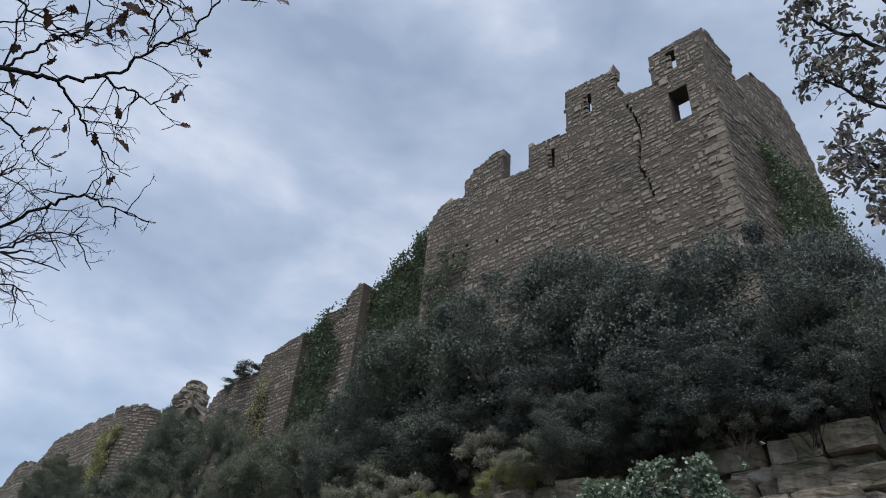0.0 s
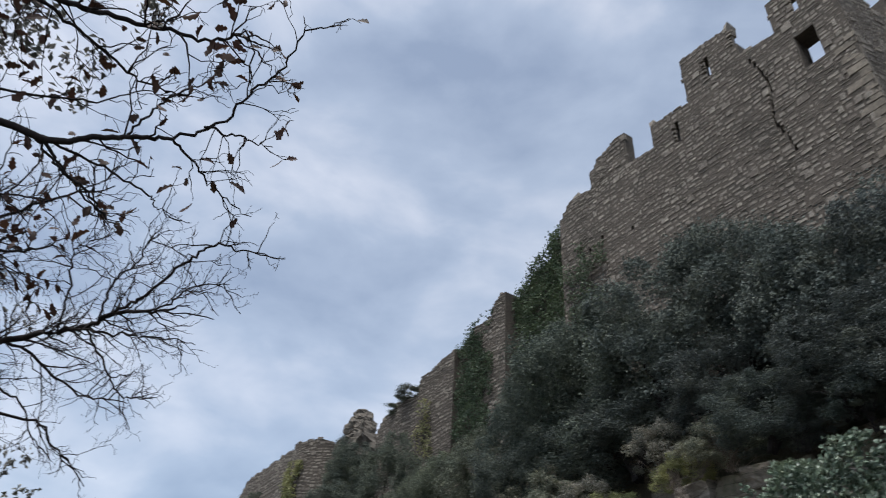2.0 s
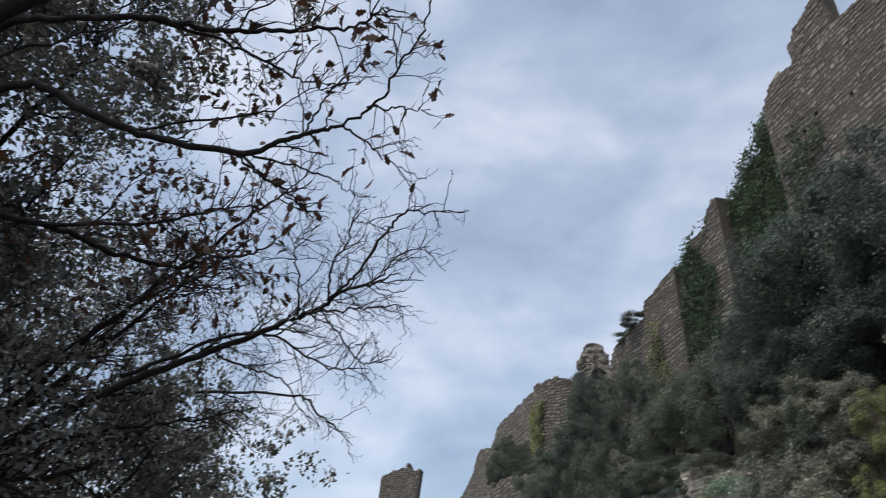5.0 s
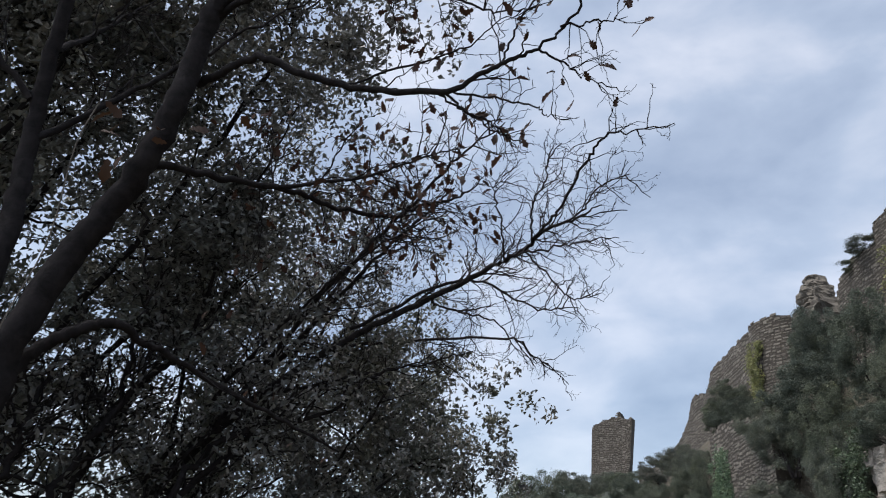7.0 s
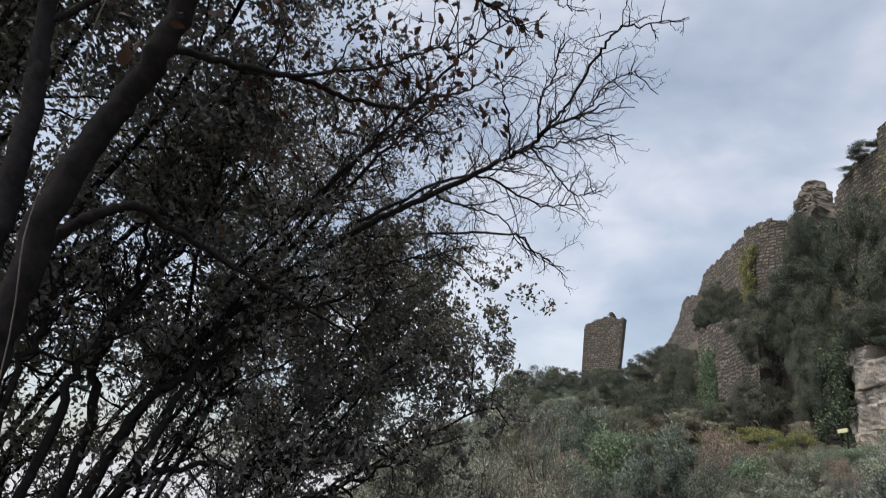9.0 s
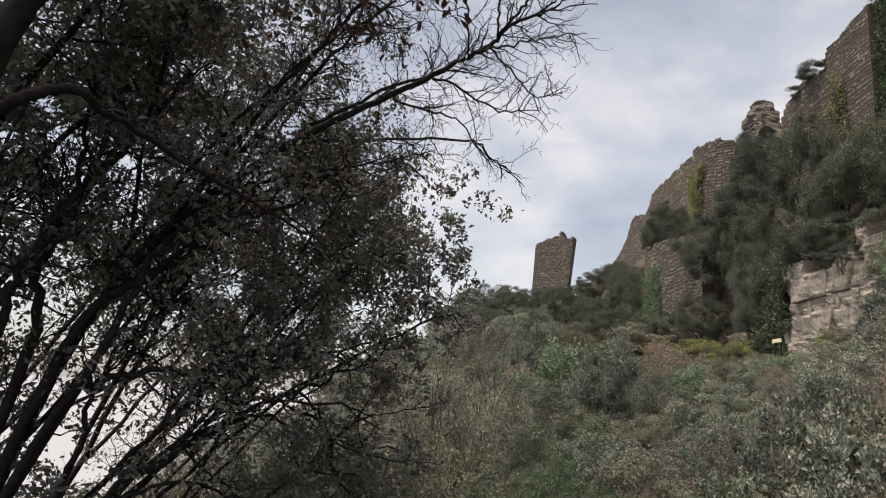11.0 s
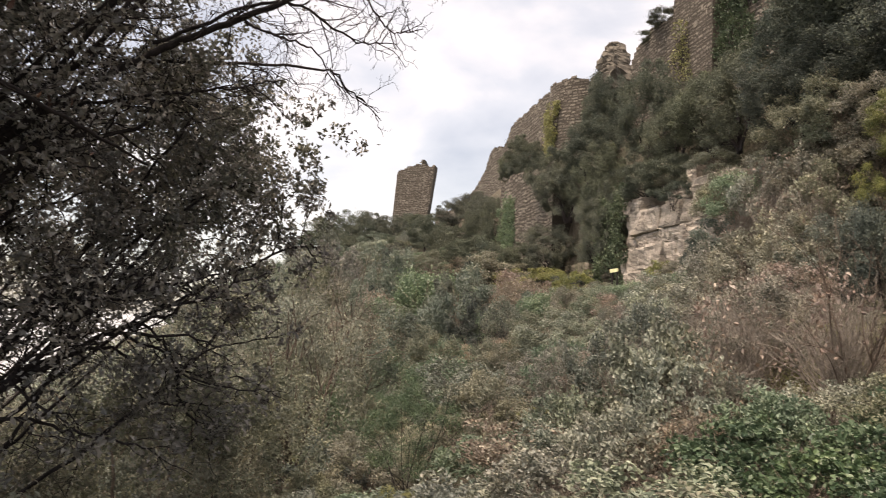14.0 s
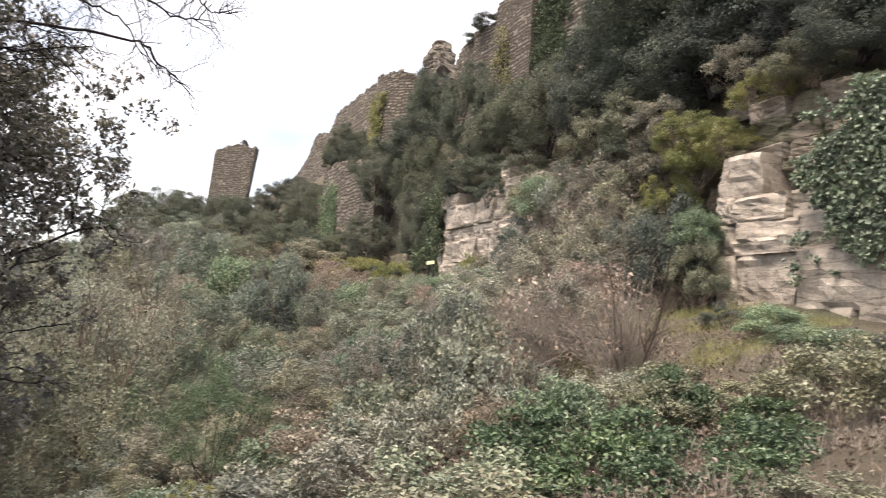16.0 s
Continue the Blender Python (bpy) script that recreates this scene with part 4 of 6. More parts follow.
def ivy(name, label, place, s0, s1, z0, z1, n, rng, mat=M_IVY, leaf=(0.075, 0.06), edge=0.25, hang=0.12, crest=None):
    """A mat of ivy leaves on a face, with an uneven edge and its runners."""
    pts = []
    while len(pts) < n:
        s, z = rng.uniform(s0, s1), rng.uniform(z0, z1)
        if crest is not None and z > crest(s):
            continue
        a = min(s - s0, s1 - s) / (s1 - s0) * 2
        b = min(z - z0, z1 - z) / (z1 - z0) * 2
        if min(a, b) + 0.55 * noise.noise(Vector((s * 1.3, z * 1.3, 5.0))) + 0.3 * noise.noise(Vector((s * 4, z * 4, 1.0))) > edge:
            pts.append((s, abs(rng.normal(0.03, hang)) + 0.25 * max(0, noise.noise(Vector((s * 0.9, z * 0.9, 8.0)))), z))
    q = np.array(pts)
    w = place(q[:, 0], q[:, 1], q[:, 2])
    root = empty(name, Vector(w.mean(0)), label, "climbing plant")
    base = np.array(root.location)
    v, f = leaves(w - base, leaf[0], leaf[1], rng, 0.5, leaf[0] > 0.07)
    part("foliage", v, f, mat, root)
    runners = Pile()
    for _ in range(14):
        s = rng.uniform(s0 + 0.2 * (s1 - s0), s1 - 0.2 * (s1 - s0))
        zs = np.linspace(z0 + 0.35 * (z1 - z0), z1 - 0.25 * (z1 - z0), 6)
        tube(runners, place(s + np.cumsum(rng.normal(0, 0.08, 6)), np.full(6, 0.04), zs) - base, np.linspace(0.018, 0.006, 6), 4)
    tagged(runners.done("runner_tangle", M_BARK, root), kind="stuff")


def build_ivy():
    rng = np.random.default_rng(41)
    ivy("ivy", "dark green ivy smothering the stepped wall", straight(7.95, -0.5), 0.0, 3.3, 10.5, 19.0, 14000, rng, edge=0.02, hang=0.13, crest=profile((0, 17.85), (1.05, 17.75), (1.2, 17.1), (2.2, 16.98), (2.4, 16.45), (3.3, 16.25)))
    ivy("ivy", "green ivy curtain on the ruined buttress", straight(11.1, 0.1), 0.7, 3.0, 10.5, 15.7, 5200, rng, M_IVY, edge=0.12, crest=profile((0.7, 15.7), (2.0, 15.5), (2.7, 15.05), (3.0, 14.95)))
    ivy("ivy", "ivy spreading over the tower's side wall", straight(-3.0, 0.02, (math.cos(radians(97)), -math.sin(radians(97)))), 1.6, 6.3, 7.5, 16.4, 15000, rng, M_IVY, edge=0.06, hang=0.2)
    ivy("ivy", "thin ivy on the castle wall's end", straight(-3.0, 0.0), 8.8, 10.95, 9.5, 16.2, 2600, rng, edge=0.3)
    ivy("ivy", "glossy ivy hanging over the pale cliff", straight(-3.6, 3.56), 0.0, 4.1, 2.4, 5.7, 15000, rng, M_IVY_PALE, edge=0.16, hang=0.1, leaf=(0.072, 0.06))
    ivy("ivy", "deep green ivy column beside the far crag", straight(14.6, 3.1), 0.0, 2.6, 3.0, 6.6, 4000, rng, edge=0.12)
    ivy("ivy", "light green ivy on the retaining wall", straight(22.6, 2.9), 5.2, 8.8, 4.0, 9.3, 4500, rng, M_GREEN, edge=0.3)
    ivy("ivy", "yellow-green ivy on the bastion", curved(25.8, -0.6, 2.5, -radians(115)), 3.9, 6.6, 9.8, 13.2, 2600, rng, M_YELLOW, edge=0.3)
    ivy("ivy", "yellowing climber on the ridge wall", straight(14.1, 0.35), 1.2, 2.6, 10.6, 13.4, 500, rng, M_YELLOW, edge=0.25)


build_ivy()


def build_slope():
    rng = np.random.default_rng(51)
    R = (1.0, 1.0, 0.8)
    kinds = {
        "bramble": shrub("bramble_bush", "tangled grey-brown bramble thicket on the slope", "bush", rng, R, 46, 210, (0.044, 0.03), M_BRAMBLE, 56, M_CANE, 0.0058, 0.62, 0.13, 3),
        "russet": shrub("bramble_bush", "reddish-brown winter bramble thicket on the slope", "bush", rng, R, 42, 150, (0.044, 0.028), M_RUSSET, 66, M_CANE, 0.0055, 0.6, 0.13, 3),
        "grey": shrub("shrub", "grey-green shrub with pale glinting leaves", "bush", rng, R, 42, 290, (0.048, 0.029), M_GREY, 18, M_TWIG, 0.006, 0.62, 0.14, 3),
        "olive": shrub("shrub", "dull olive-brown shrub on the slope", "bush", rng, R, 42, 290, (0.047, 0.028), M_OLIVE, 18, M_TWIG, 0.006, 0.62, 0.14, 3),
        "green": shrub("shrub", "fresh green evergreen shrub on the slope", "bush", rng, R, 42, 270, (0.05, 0.033), M_GREEN, 10, M_TWIG, 0.007, 0.55, 0.16, 3),
        "dark": shrub("shrub", "dark green bushy evergreen shrub", "bush", rng, R, 44, 300, (0.048, 0.027), M_OAK, 9, M_BARK, 0.008, 0.55, 0.15, 3),
        "yellow": shrub("shrub", "yellow-green rounded shrub on the slope", "bush", rng, R, 44, 270, (0.046, 0.03), M_YELLOW, 12, M_TWIG, 0.006, 0.58, 0.15, 3),
        "juniper": shrub("juniper", "dark green feathery juniper on the slope", "bush", rng, (0.9, 0.9, 1.2), 80, 150, (0.05, 0.012), M_LAUREL, 8, M_BARK, 0.008, 0.5, 0.13, 3),
    }
    near = {   # the same kinds close by, where single leaves and canes can be told apart
        "bramble": shrub("bramble_bush", "tangled bramble thicket with pale glinting leaves beside the path", "bush", rng, R, 70, 46, (0.078, 0.05), M_BRAMBLE, 60, M_CANE, 0.006, 0.5, 0.15, 3, fine=True),
        "russet": shrub("bramble_bush", "reddish bramble thicket of bare canes beside the path", "bush", rng, R, 56, 34, (0.075, 0.048), M_RUSSET, 74, M_CANE, 0.006, 0.5, 0.15, 3, fine=True),
        "grey": shrub("shrub", "grey-green shrub with broad pale leaves", "bush", rng, R, 64, 60, (0.085, 0.046), M_GREY, 18, M_TWIG, 0.006, 0.5, 0.15, 3, fine=True),
        "olive": shrub("shrub", "dull olive-brown shrub close to the path", "bush", rng, R, 64, 60, (0.08, 0.046), M_OLIVE, 20, M_TWIG, 0.006, 0.5, 0.15, 3, fine=True),
        "green": shrub("shrub", "fresh green leafy shrub close to the path", "bush", rng, R, 64, 62, (0.09, 0.055), M_GREEN, 10, M_TWIG, 0.007, 0.5, 0.16, 3, fine=True),
        "canes": shrub("bramble_bush", "leafless tangle of tan canes and fine twigs", "bush", rng, R, 20, 12, (0.07, 0.045), M_RUSSET, 110, M_CANE, 0.0062, 0.5, 0.15, 4, fine=True),
    }
    used = {}
    mixes = [("bramble", 3.0), ("russet", 0.9), ("grey", 5.5), ("olive", 4.6), ("green", 3.6), ("dark", 2.6), ("yellow", 0.5)]
    names = [k for k, _ in mixes]
    weight = np.array([q for _, q in mixes])

    placed = []

    def put(kind, u, v, r, h=1.0, lift=-0.08):
        placed.append((u, v, r * 1.1, h))
        if u > 15:
            h *= 1.35
        x, y, z = world_at(u, v, float(ground_height(u, v)) + lift)
        close = kind in near and (kind == "canes" or math.hypot(x, y) < 10.5)
        stand((near if close else kinds)[kind], used, x, y, z, rng.uniform(0, 360), (r, r, r * h))

    # singled out shrubs
    for kind, u, v, r, h in [("dark", 18.2, 7.4, 0.84, 1.0), ("dark", 33.1, 8.6, 1.45, 0.9), ("dark", 28.7, 4.2, 1.2, 0.9), ("grey", 16.5, 10.1, 1.45, 1.0), ("russet", 11.8, 8.6, 0.9, 1.0), ("green", 9.3, 10.3, 1.05, 1.2), ("juniper", 4.2, 11.9, 0.9, 1.15),
                             ("grey", 8.3, 9.2, 0.5, 1.2), ("yellow", 5.3, 9.5, 0.4, 0.8), ("yellow", 10.8, 13.9, 0.95, 1.1), ("grey", 8.5, 12.6, 0.75, 1.1), ("russet", 5.0, 8.4, 0.68, 1.1), ("grey", 8.0, 7.4, 0.73, 1.0), ("bramble", -0.3, 11.2, 0.66, 0.8),
                             ("grey", 0.6, 11.4, 0.47, 0.7), ("grey", 8.1, 5.3, 1.0, 0.9), ("russet", 3.5, 5.6, 0.95, 1.0), ("bramble", 2.1, 8.1, 0.75, 1.0), ("russet", -0.4, 9.8, 0.5, 1.0), ("bramble", 3.2, 6.7, 0.7, 1.0), ("green", -0.1, 4.9, 0.55, 0.7),
                             ("green", -0.8, 5.2, 0.45, 0.6), ("dark", 0.9, 4.7, 0.45, 0.7), ("green", -1.5, 5.2, 0.42, 0.6), ("olive", 11.6, 11.5, 0.95, 1.0), ("olive", 9.7, 12.0, 0.78, 1.0), ("green", 6.8, 11.7, 0.58, 0.8), ("olive", 11.6, 7.0, 0.9, 0.9),
                             ("russet", 17.4, 5.9, 1.25, 0.8), ("grey", 11.5, 5.4, 0.9, 0.8), ("olive", 5.9, 7.2, 0.66, 0.9), ("yellow", 16.6, 4.1, 0.8, 0.7), ("russet", 23.9, 7.9, 1.3, 0.8), ("olive", 1.3, 9.6, 0.48, 0.8), ("green", 3.8, 10.4, 0.42, 0.9),
                             ("bramble", 4.6, 7.6, 0.8, 1.0), ("olive", 4.9, 3.9, 1.0, 1.3), ("green", 9.0, 4.0, 0.7, 1.0), ("olive", 6.6, 4.2, 1.0, 1.2), ("bramble", 7.4, 4.4, 1.0, 1.1), ("olive", 6.0, 3.2, 1.1, 1.5), ("dark", -2.4, 5.2, 0.5, 0.6), ("olive", -3.2, 6.0, 0.4, 0.6),
                             ("olive", -4.3, 9.6, 0.4, 0.5), ("bramble", 0.7, 8.6, 0.6, 0.9), ("russet", -2.9, 9.9, 0.45, 0.5), ("olive", -1.9, 7.4, 0.45, 0.55), ("bramble", -0.4, 7.2, 0.45, 0.6), ("russet", -4.7, 10.4, 0.4, 0.5), ("olive", -3.9, 11.0, 0.4, 0.5), ("bramble", -0.6, 8.2, 0.5, 0.8), ("bramble", 1.2, 9.2, 0.75, 1.5), ("grey", 0.6, 9.4, 0.6, 1.5), ("bramble", 2.6, 8.9, 0.8, 1.5), ("grey", 3.6, 8.2, 0.8, 1.4), ("bramble", 0.0, 10.4, 0.55, 1.2), ("olive", 1.8, 7.4, 0.8, 1.3), ("bramble", 4.2, 9.2, 0.7, 1.3), ("canes", 0.2, 7.4, 0.8, 1.3), ("canes", 1.5, 8.0, 0.85, 1.3), ("canes", 2.6, 7.4, 0.8, 1.3), ("canes", 0.4, 9.0, 0.6, 1.3), ("canes", 3.4, 6.2, 0.8, 1.1)]:
        put(kind, u, v, r, h)
    for kind, u, v, z, rad, h in [("yellow", 3.3, 2.9, 4.6, 0.75, 1.0), ("yellow", 2.5, 3.0, 4.9, 0.6, 0.9), ("yellow", 3.9, 3.0, 3.9, 0.6, 1.2), ("olive", 4.6, 2.6, 4.6, 0.9, 1.1), ("dark", 3.2, 3.8, 1.6, 0.85, 2.0), ("olive", 3.9, 4.2, 1.2, 0.7, 1.3), ("bramble", 3.0, 4.6, 1.0, 0.6, 1.1), ("dark", 4.2, 3.4, 2.0, 0.7, 1.6), ("yellow", 3.5, 3.0, 5.2, 0.7, 1.0), ("yellow", 2.6, 3.0, 5.2, 0.5, 0.9), ("olive", 4.5, 2.8, 5.5, 0.8, 1.0), ("olive", 1.4, 2.9, 6.1, 0.5, 0.8), ("olive", 5.5, 2.7, 5.9, 0.9, 1.0), ("olive", 6.8, 2.7, 5.8, 0.9, 1.0), ("olive", 5.2, 3.0, 2.7, 1.0, 1.6), ("olive", 6.4, 2.8, 3.2, 1.1, 1.5), ("grey", 7.6, 2.7, 3.8, 1.0, 1.4),
                                  ("olive", 7.0, 2.4, 5.0, 1.0, 1.0), ("grey", 5.6, 2.4, 5.2, 1.0, 1.0), ("dark", 2.7, 3.5, 2.4, 0.6, 1.6), ("bramble", 4.3, 3.9, 2.2, 0.9, 1.2), ("olive", 8.8, 2.5, 4.8, 0.9, 1.0), ("green", -0.6, 3.0, 5.2, 0.5, 0.8), ("olive", 9.3, 3.0, 4.4, 0.8, 1.2), ("grey", 9.0, 3.4, 3.0, 0.8, 1.2), ("olive", 10.3, 3.7, 2.6, 0.6, 1.0), ("green", 8.4, 3.2, 4.2, 0.8, 1.2), ("yellow", 12.0, 3.3, 3.0, 0.5, 0.9), ("dark", 11.6, 3.1, 5.2, 0.7, 0.8), ("olive", 10.5, 2.6, 5.6, 0.9, 0.8), ("olive", 12.8, 2.5, 5.8, 0.9, 0.8), ("green", 2.5, 3.8, 2.9, 0.6, 1.1), ("olive", 2.3, 3.9, 1.9, 0.6, 1.5), ("dark", -0.6, 2.7, 6.1, 0.6, 0.8), ("dark", -1.9, 2.7, 6.1, 0.7, 0.8), ("canes", 6.6, 3.3, 3.4, 0.9, 1.5), ("canes", 5.2, 3.5, 2.8, 0.9, 1.5), ("canes", 8.0, 3.3, 3.2, 0.7, 1.4), ("yellow", 1.9, 2.7, 5.8, 0.6, 1.0), ("olive", 0.9, 2.6, 6.2, 0.7, 0.9), ("olive", 2.6, 2.4, 6.3, 0.8, 1.0), ("olive", -3.0, 2.8, 5.9, 0.6, 0.9), ("dark", -4.1, 2.7, 5.9, 0.7, 0.9)]:
        x, y, _ = world_at(u, v, 0.0)
        stand((near if kind == "canes" else kinds)[kind], used, x, y, z, rng.uniform(0, 360), (rad, rad, rad * h))
    # the rest of the slope: shrubs up to the line of the cliffs' feet
    def reach(u, v):
        x, y, _ = world_at(u, v, 0.0)
        d = math.hypot(x, y)
        az = math.degrees(math.atan2(x, y))
        return d, az, 1.6 + d * float(np.interp(az, [-70, -52, -47, -42, -36, -31, -27, -22, -17, -11, -5, 5, 25], [-0.12, -0.06, -0.02, 0.045, 0.075, 0.07, 0.04, 0.04, 0.05, 0.066, 0.062, 0.03, -0.02]))

    single = list(placed)
    spots = []
    tries = 0
    while len(spots) < 300 and tries < 16000:
        tries += 1
        u = rng.uniform(-4.5, 64) if len(spots) > 120 else rng.uniform(-4, 18)
        v = rng.uniform(3.6, 17.0) if u < 40 else rng.uniform(2.5, 22)
        d, az, crest = reach(u, v)
        if -2.5 < u < 3.2 and v < 7.4 or d < (7.5 if az < -8 else 3.9) or (d < 7.5 and v < 11 and u < -0.2) or not -62 < az < 30:
            continue
        r = rng.choice([0.6, 0.85, 1.1, 1.4]) * (1.0 if d < 25 else 1.45) * (0.55 if d < 6 else 0.75 if d < 8.5 else 1.0)
        if any((a - u) ** 2 + (b - v) ** 2 < (0.64 * (r + c)) ** 2 for a, b, c, _ in spots + single):
            continue
        h = min(rng.uniform(0.75, 1.45) * (1.5 if d > 20 else 1.0), (crest - float(ground_height(u, v))) / (1.5 * r))
        bu, bv = -7.1 + (u + 7.1) * 1.35, 13.9 + (v - 13.9) * 1.35
        sight = 1.6 + (float(ground_height(bu, bv)) + 0.35 - 1.6) / 1.35
        h = min(h, (sight + (-0.05 if d < 11 else 0.3 if d < 16 else 0.9) - float(ground_height(u, v))) / (1.5 * r))
        if d > 18:
            h = max(h, 0.4)
        if h < 0.3:
            continue
        spots.append((u, v, r, h))
    for u, v, r, h in spots:
        k = noise.noise(Vector((u * 0.16, v * 0.3, 9.0)))
        wgt = weight.copy()
        if k > 0.15:
            wgt[1] *= 1.8
            wgt[0] *= 1.6
        elif k < -0.15:
            wgt[2:6] *= 2.2
        if math.hypot(u + 7.1, v - 13.9) < 8.5:
            wgt[4:] *= 0.4
        put(names[int(rng.choice(len(names), p=wgt / wgt.sum()))], u, v, r, h)

    # small oaks that still hold dull leaves, on the lower slope
    oaks = [shrub("downy_oak", "small oak with dull brown-green leaves on the slope", "tree", rng, (1.0, 1.0, 1.15), 90, 190, (0.03, 0.02), m, 6, M_SAPLING, 0.02, 0.45, 0.13, 5, -0.7, group="small oaks on the slope") for m in (M_OLIVE, M_GREY, M_BRAMBLE)]
    for i, (az, d, rad) in enumerate([(-42, 16, 1.6), (-39, 20, 1.9), (-36, 17, 1.6), (-34.5, 22, 1.9), (-37.5, 26, 2.2), (-30.5, 25, 1.8), (-41, 25, 2.2), (-45, 20, 2.0), (-47, 15, 1.7), (-44, 12.5, 1.4), (-48, 25, 2.4), (-28.5, 31, 2.0), (-33, 33, 2.4), (-38, 38, 2.8), (-51, 18, 1.9), (-53, 14, 1.7), (-50, 40, 3.2), (-53, 36, 3.0), (-47, 48, 3.5), (-55, 45, 3.2), (-49, 55, 3.5), (-52, 52, 3.5), (-57, 38, 3.0), (-45.5, 38, 3.0)]):
        x, y = d * math.sin(radians(az)), d * math.cos(radians(az))
        u, v = (x - W0[0]) * DU[0] + (y - W0[1]) * DU[1], (x - W0[0]) * DV[0] + (y - W0[1]) * DV[1]
        z = float(ground_height(u, v)) - 0.1
        _, _, crest = reach(u, v)
        h = (crest - z) / 2.3 * rng.uniform(0.86, 1.04)
        if h > 0.4:
            stand(oaks[i % 3], used, x, y, z, rng.uniform(0, 360), (rad, rad, min(h, rad * 1.9)))

    # glossy evergreen thicket at the foot of the view
    glossy = shrub("laurel_thicket", "glossy green evergreen thicket beside the path", "bush", rng, (1.0, 1.0, 0.75), 60, 44, (0.105, 0.062), M_LAUREL, 26, M_TWIG, 0.008, 0.45, 0.16, 3, -0.2, True)
    for u, v, r, h in [(-1.6, 9.9, 0.6, 0.48), (-2.4, 9.4, 0.52, 0.42), (-2.8, 8.2, 0.45, 0.32), (-2.7, 10.1, 0.52, 0.4), (-3.3, 9.0, 0.45, 0.34), (-0.9, 9.2, 0.4, 0.42), (-1.7, 8.3, 0.4, 0.5), (-3.2, 10.0, 0.4, 0.3), (-2.9, 10.7, 0.4, 0.26), (-2.0, 10.4, 0.35, 0.3), (-3.8, 9.5, 0.36, 0.28)]:
        x, y, z = world_at(u, v, float(ground_height(u, v)) - 0.1)
        stand(glossy, used, x, y, z, rng.uniform(0, 360), (r, r, h))

    # a thin bare sapling among the brambles
    sap = empty("bare_sapling", Vector(world_at(0.0, 7.5, float(ground_height(0.0, 7.5)))), "leafless grey sapling with many fine twigs", "tree")
    tips = []
    for lean_u, lean_v, tall, thick in ((0.22, 0.05, 2.1, 0.021), (-0.2, 0.1, 2.3, 0.022), (0.05, 0.2, 1.9, 0.017), (0.45, -0.1, 1.6, 0.013), (-0.4, 0.0, 1.6, 0.012)):
        wood = Pile()
        way = DU * lean_u + DV * lean_v
        grow(wood, (rng.normal(0, 0.05), rng.normal(0, 0.05), -0.2), (way[0], way[1], 1), tall, thick, 0, rng, tips, 0.75, 0.13, 0.02, 4, (6, 4, 3, 3))
        wood.done("stem", M_SAPLING, sap)

    # leaf litter and low undergrowth over the slope
    n = 26000
    u, v = np.concatenate([rng.uniform(-6, 30, n * 3 // 5), rng.uniform(-6, 3, n * 2 // 5)]), np.concatenate([rng.uniform(2.6, 18.0, n * 3 // 5), rng.uniform(5.0, 12.0, n * 2 // 5)])
    far = np.hypot(u + 7.1, v - 13.9) > 4.5
    u, v = u[far], v[far]
    foot = world_at(u, v, rough_height(u, v) + np.abs(rng.normal(0.02, 0.10, len(u))))
    lv, lf = leaves(foot, 0.05, 0.03, rng, 0.6)
    tagged(part("undergrowth", lv, lf, M_LITTER), "low tangled undergrowth and leaf litter over the slope", "undergrowth", kind="stuff")

    # grass tufts: yellow-green on the sunny shelf, withered beside the path
    for name, label, mat, n, u_span, v_span in (("grass", "patch of yellow-green grass on a sunlit shelf", M_YELLOW, 9000, (-0.8, 4.2), (4.0, 7.2)), ("dry_grass", "withered tan grass tufts beside the path", M_CANE, 12000, (-6.5, -0.6), (5.0, 11.6))):
        grass_patch(name, label, mat, n, u_span, v_span, rng)


def grass_patch(name, label, mat, n, u_span, v_span, rng):
    """Single blades in tufts, thicker in some places than in others."""
    u, v = rng.uniform(*u_span, n * 2), rng.uniform(*v_span, n * 2)
    thick = np.array([noise.noise(Vector((a * 1.1, b * 1.1, 6.0))) for a, b in zip(u, v)]) + rng.normal(0, 0.2, n * 2)
    pick = np.argsort(-thick)[:n]
    u, v = u[pick], v[pick]
    foot = world_at(u, v, rough_height(u, v))
    h = rng.uniform(0.08, 0.24, n)
    d = rng.normal(0, 0.06, (n, 2))
    side = rng.normal(0, 1, (n, 2))
    side /= np.linalg.norm(side, axis=1)[:, None]
    a = foot.copy(); a[:, :2] -= side * 0.004
    b = foot.copy(); b[:, :2] += side * 0.004
    c = foot.copy(); c[:, :2] += d; c[:, 2] += h
    verts = np.stack([a, b, c], 1).reshape(-1, 3)
    tagged(part(name, verts, np.arange(3 * n).reshape(-1, 3), mat), label, "grass", kind="stuff")


build_slope()


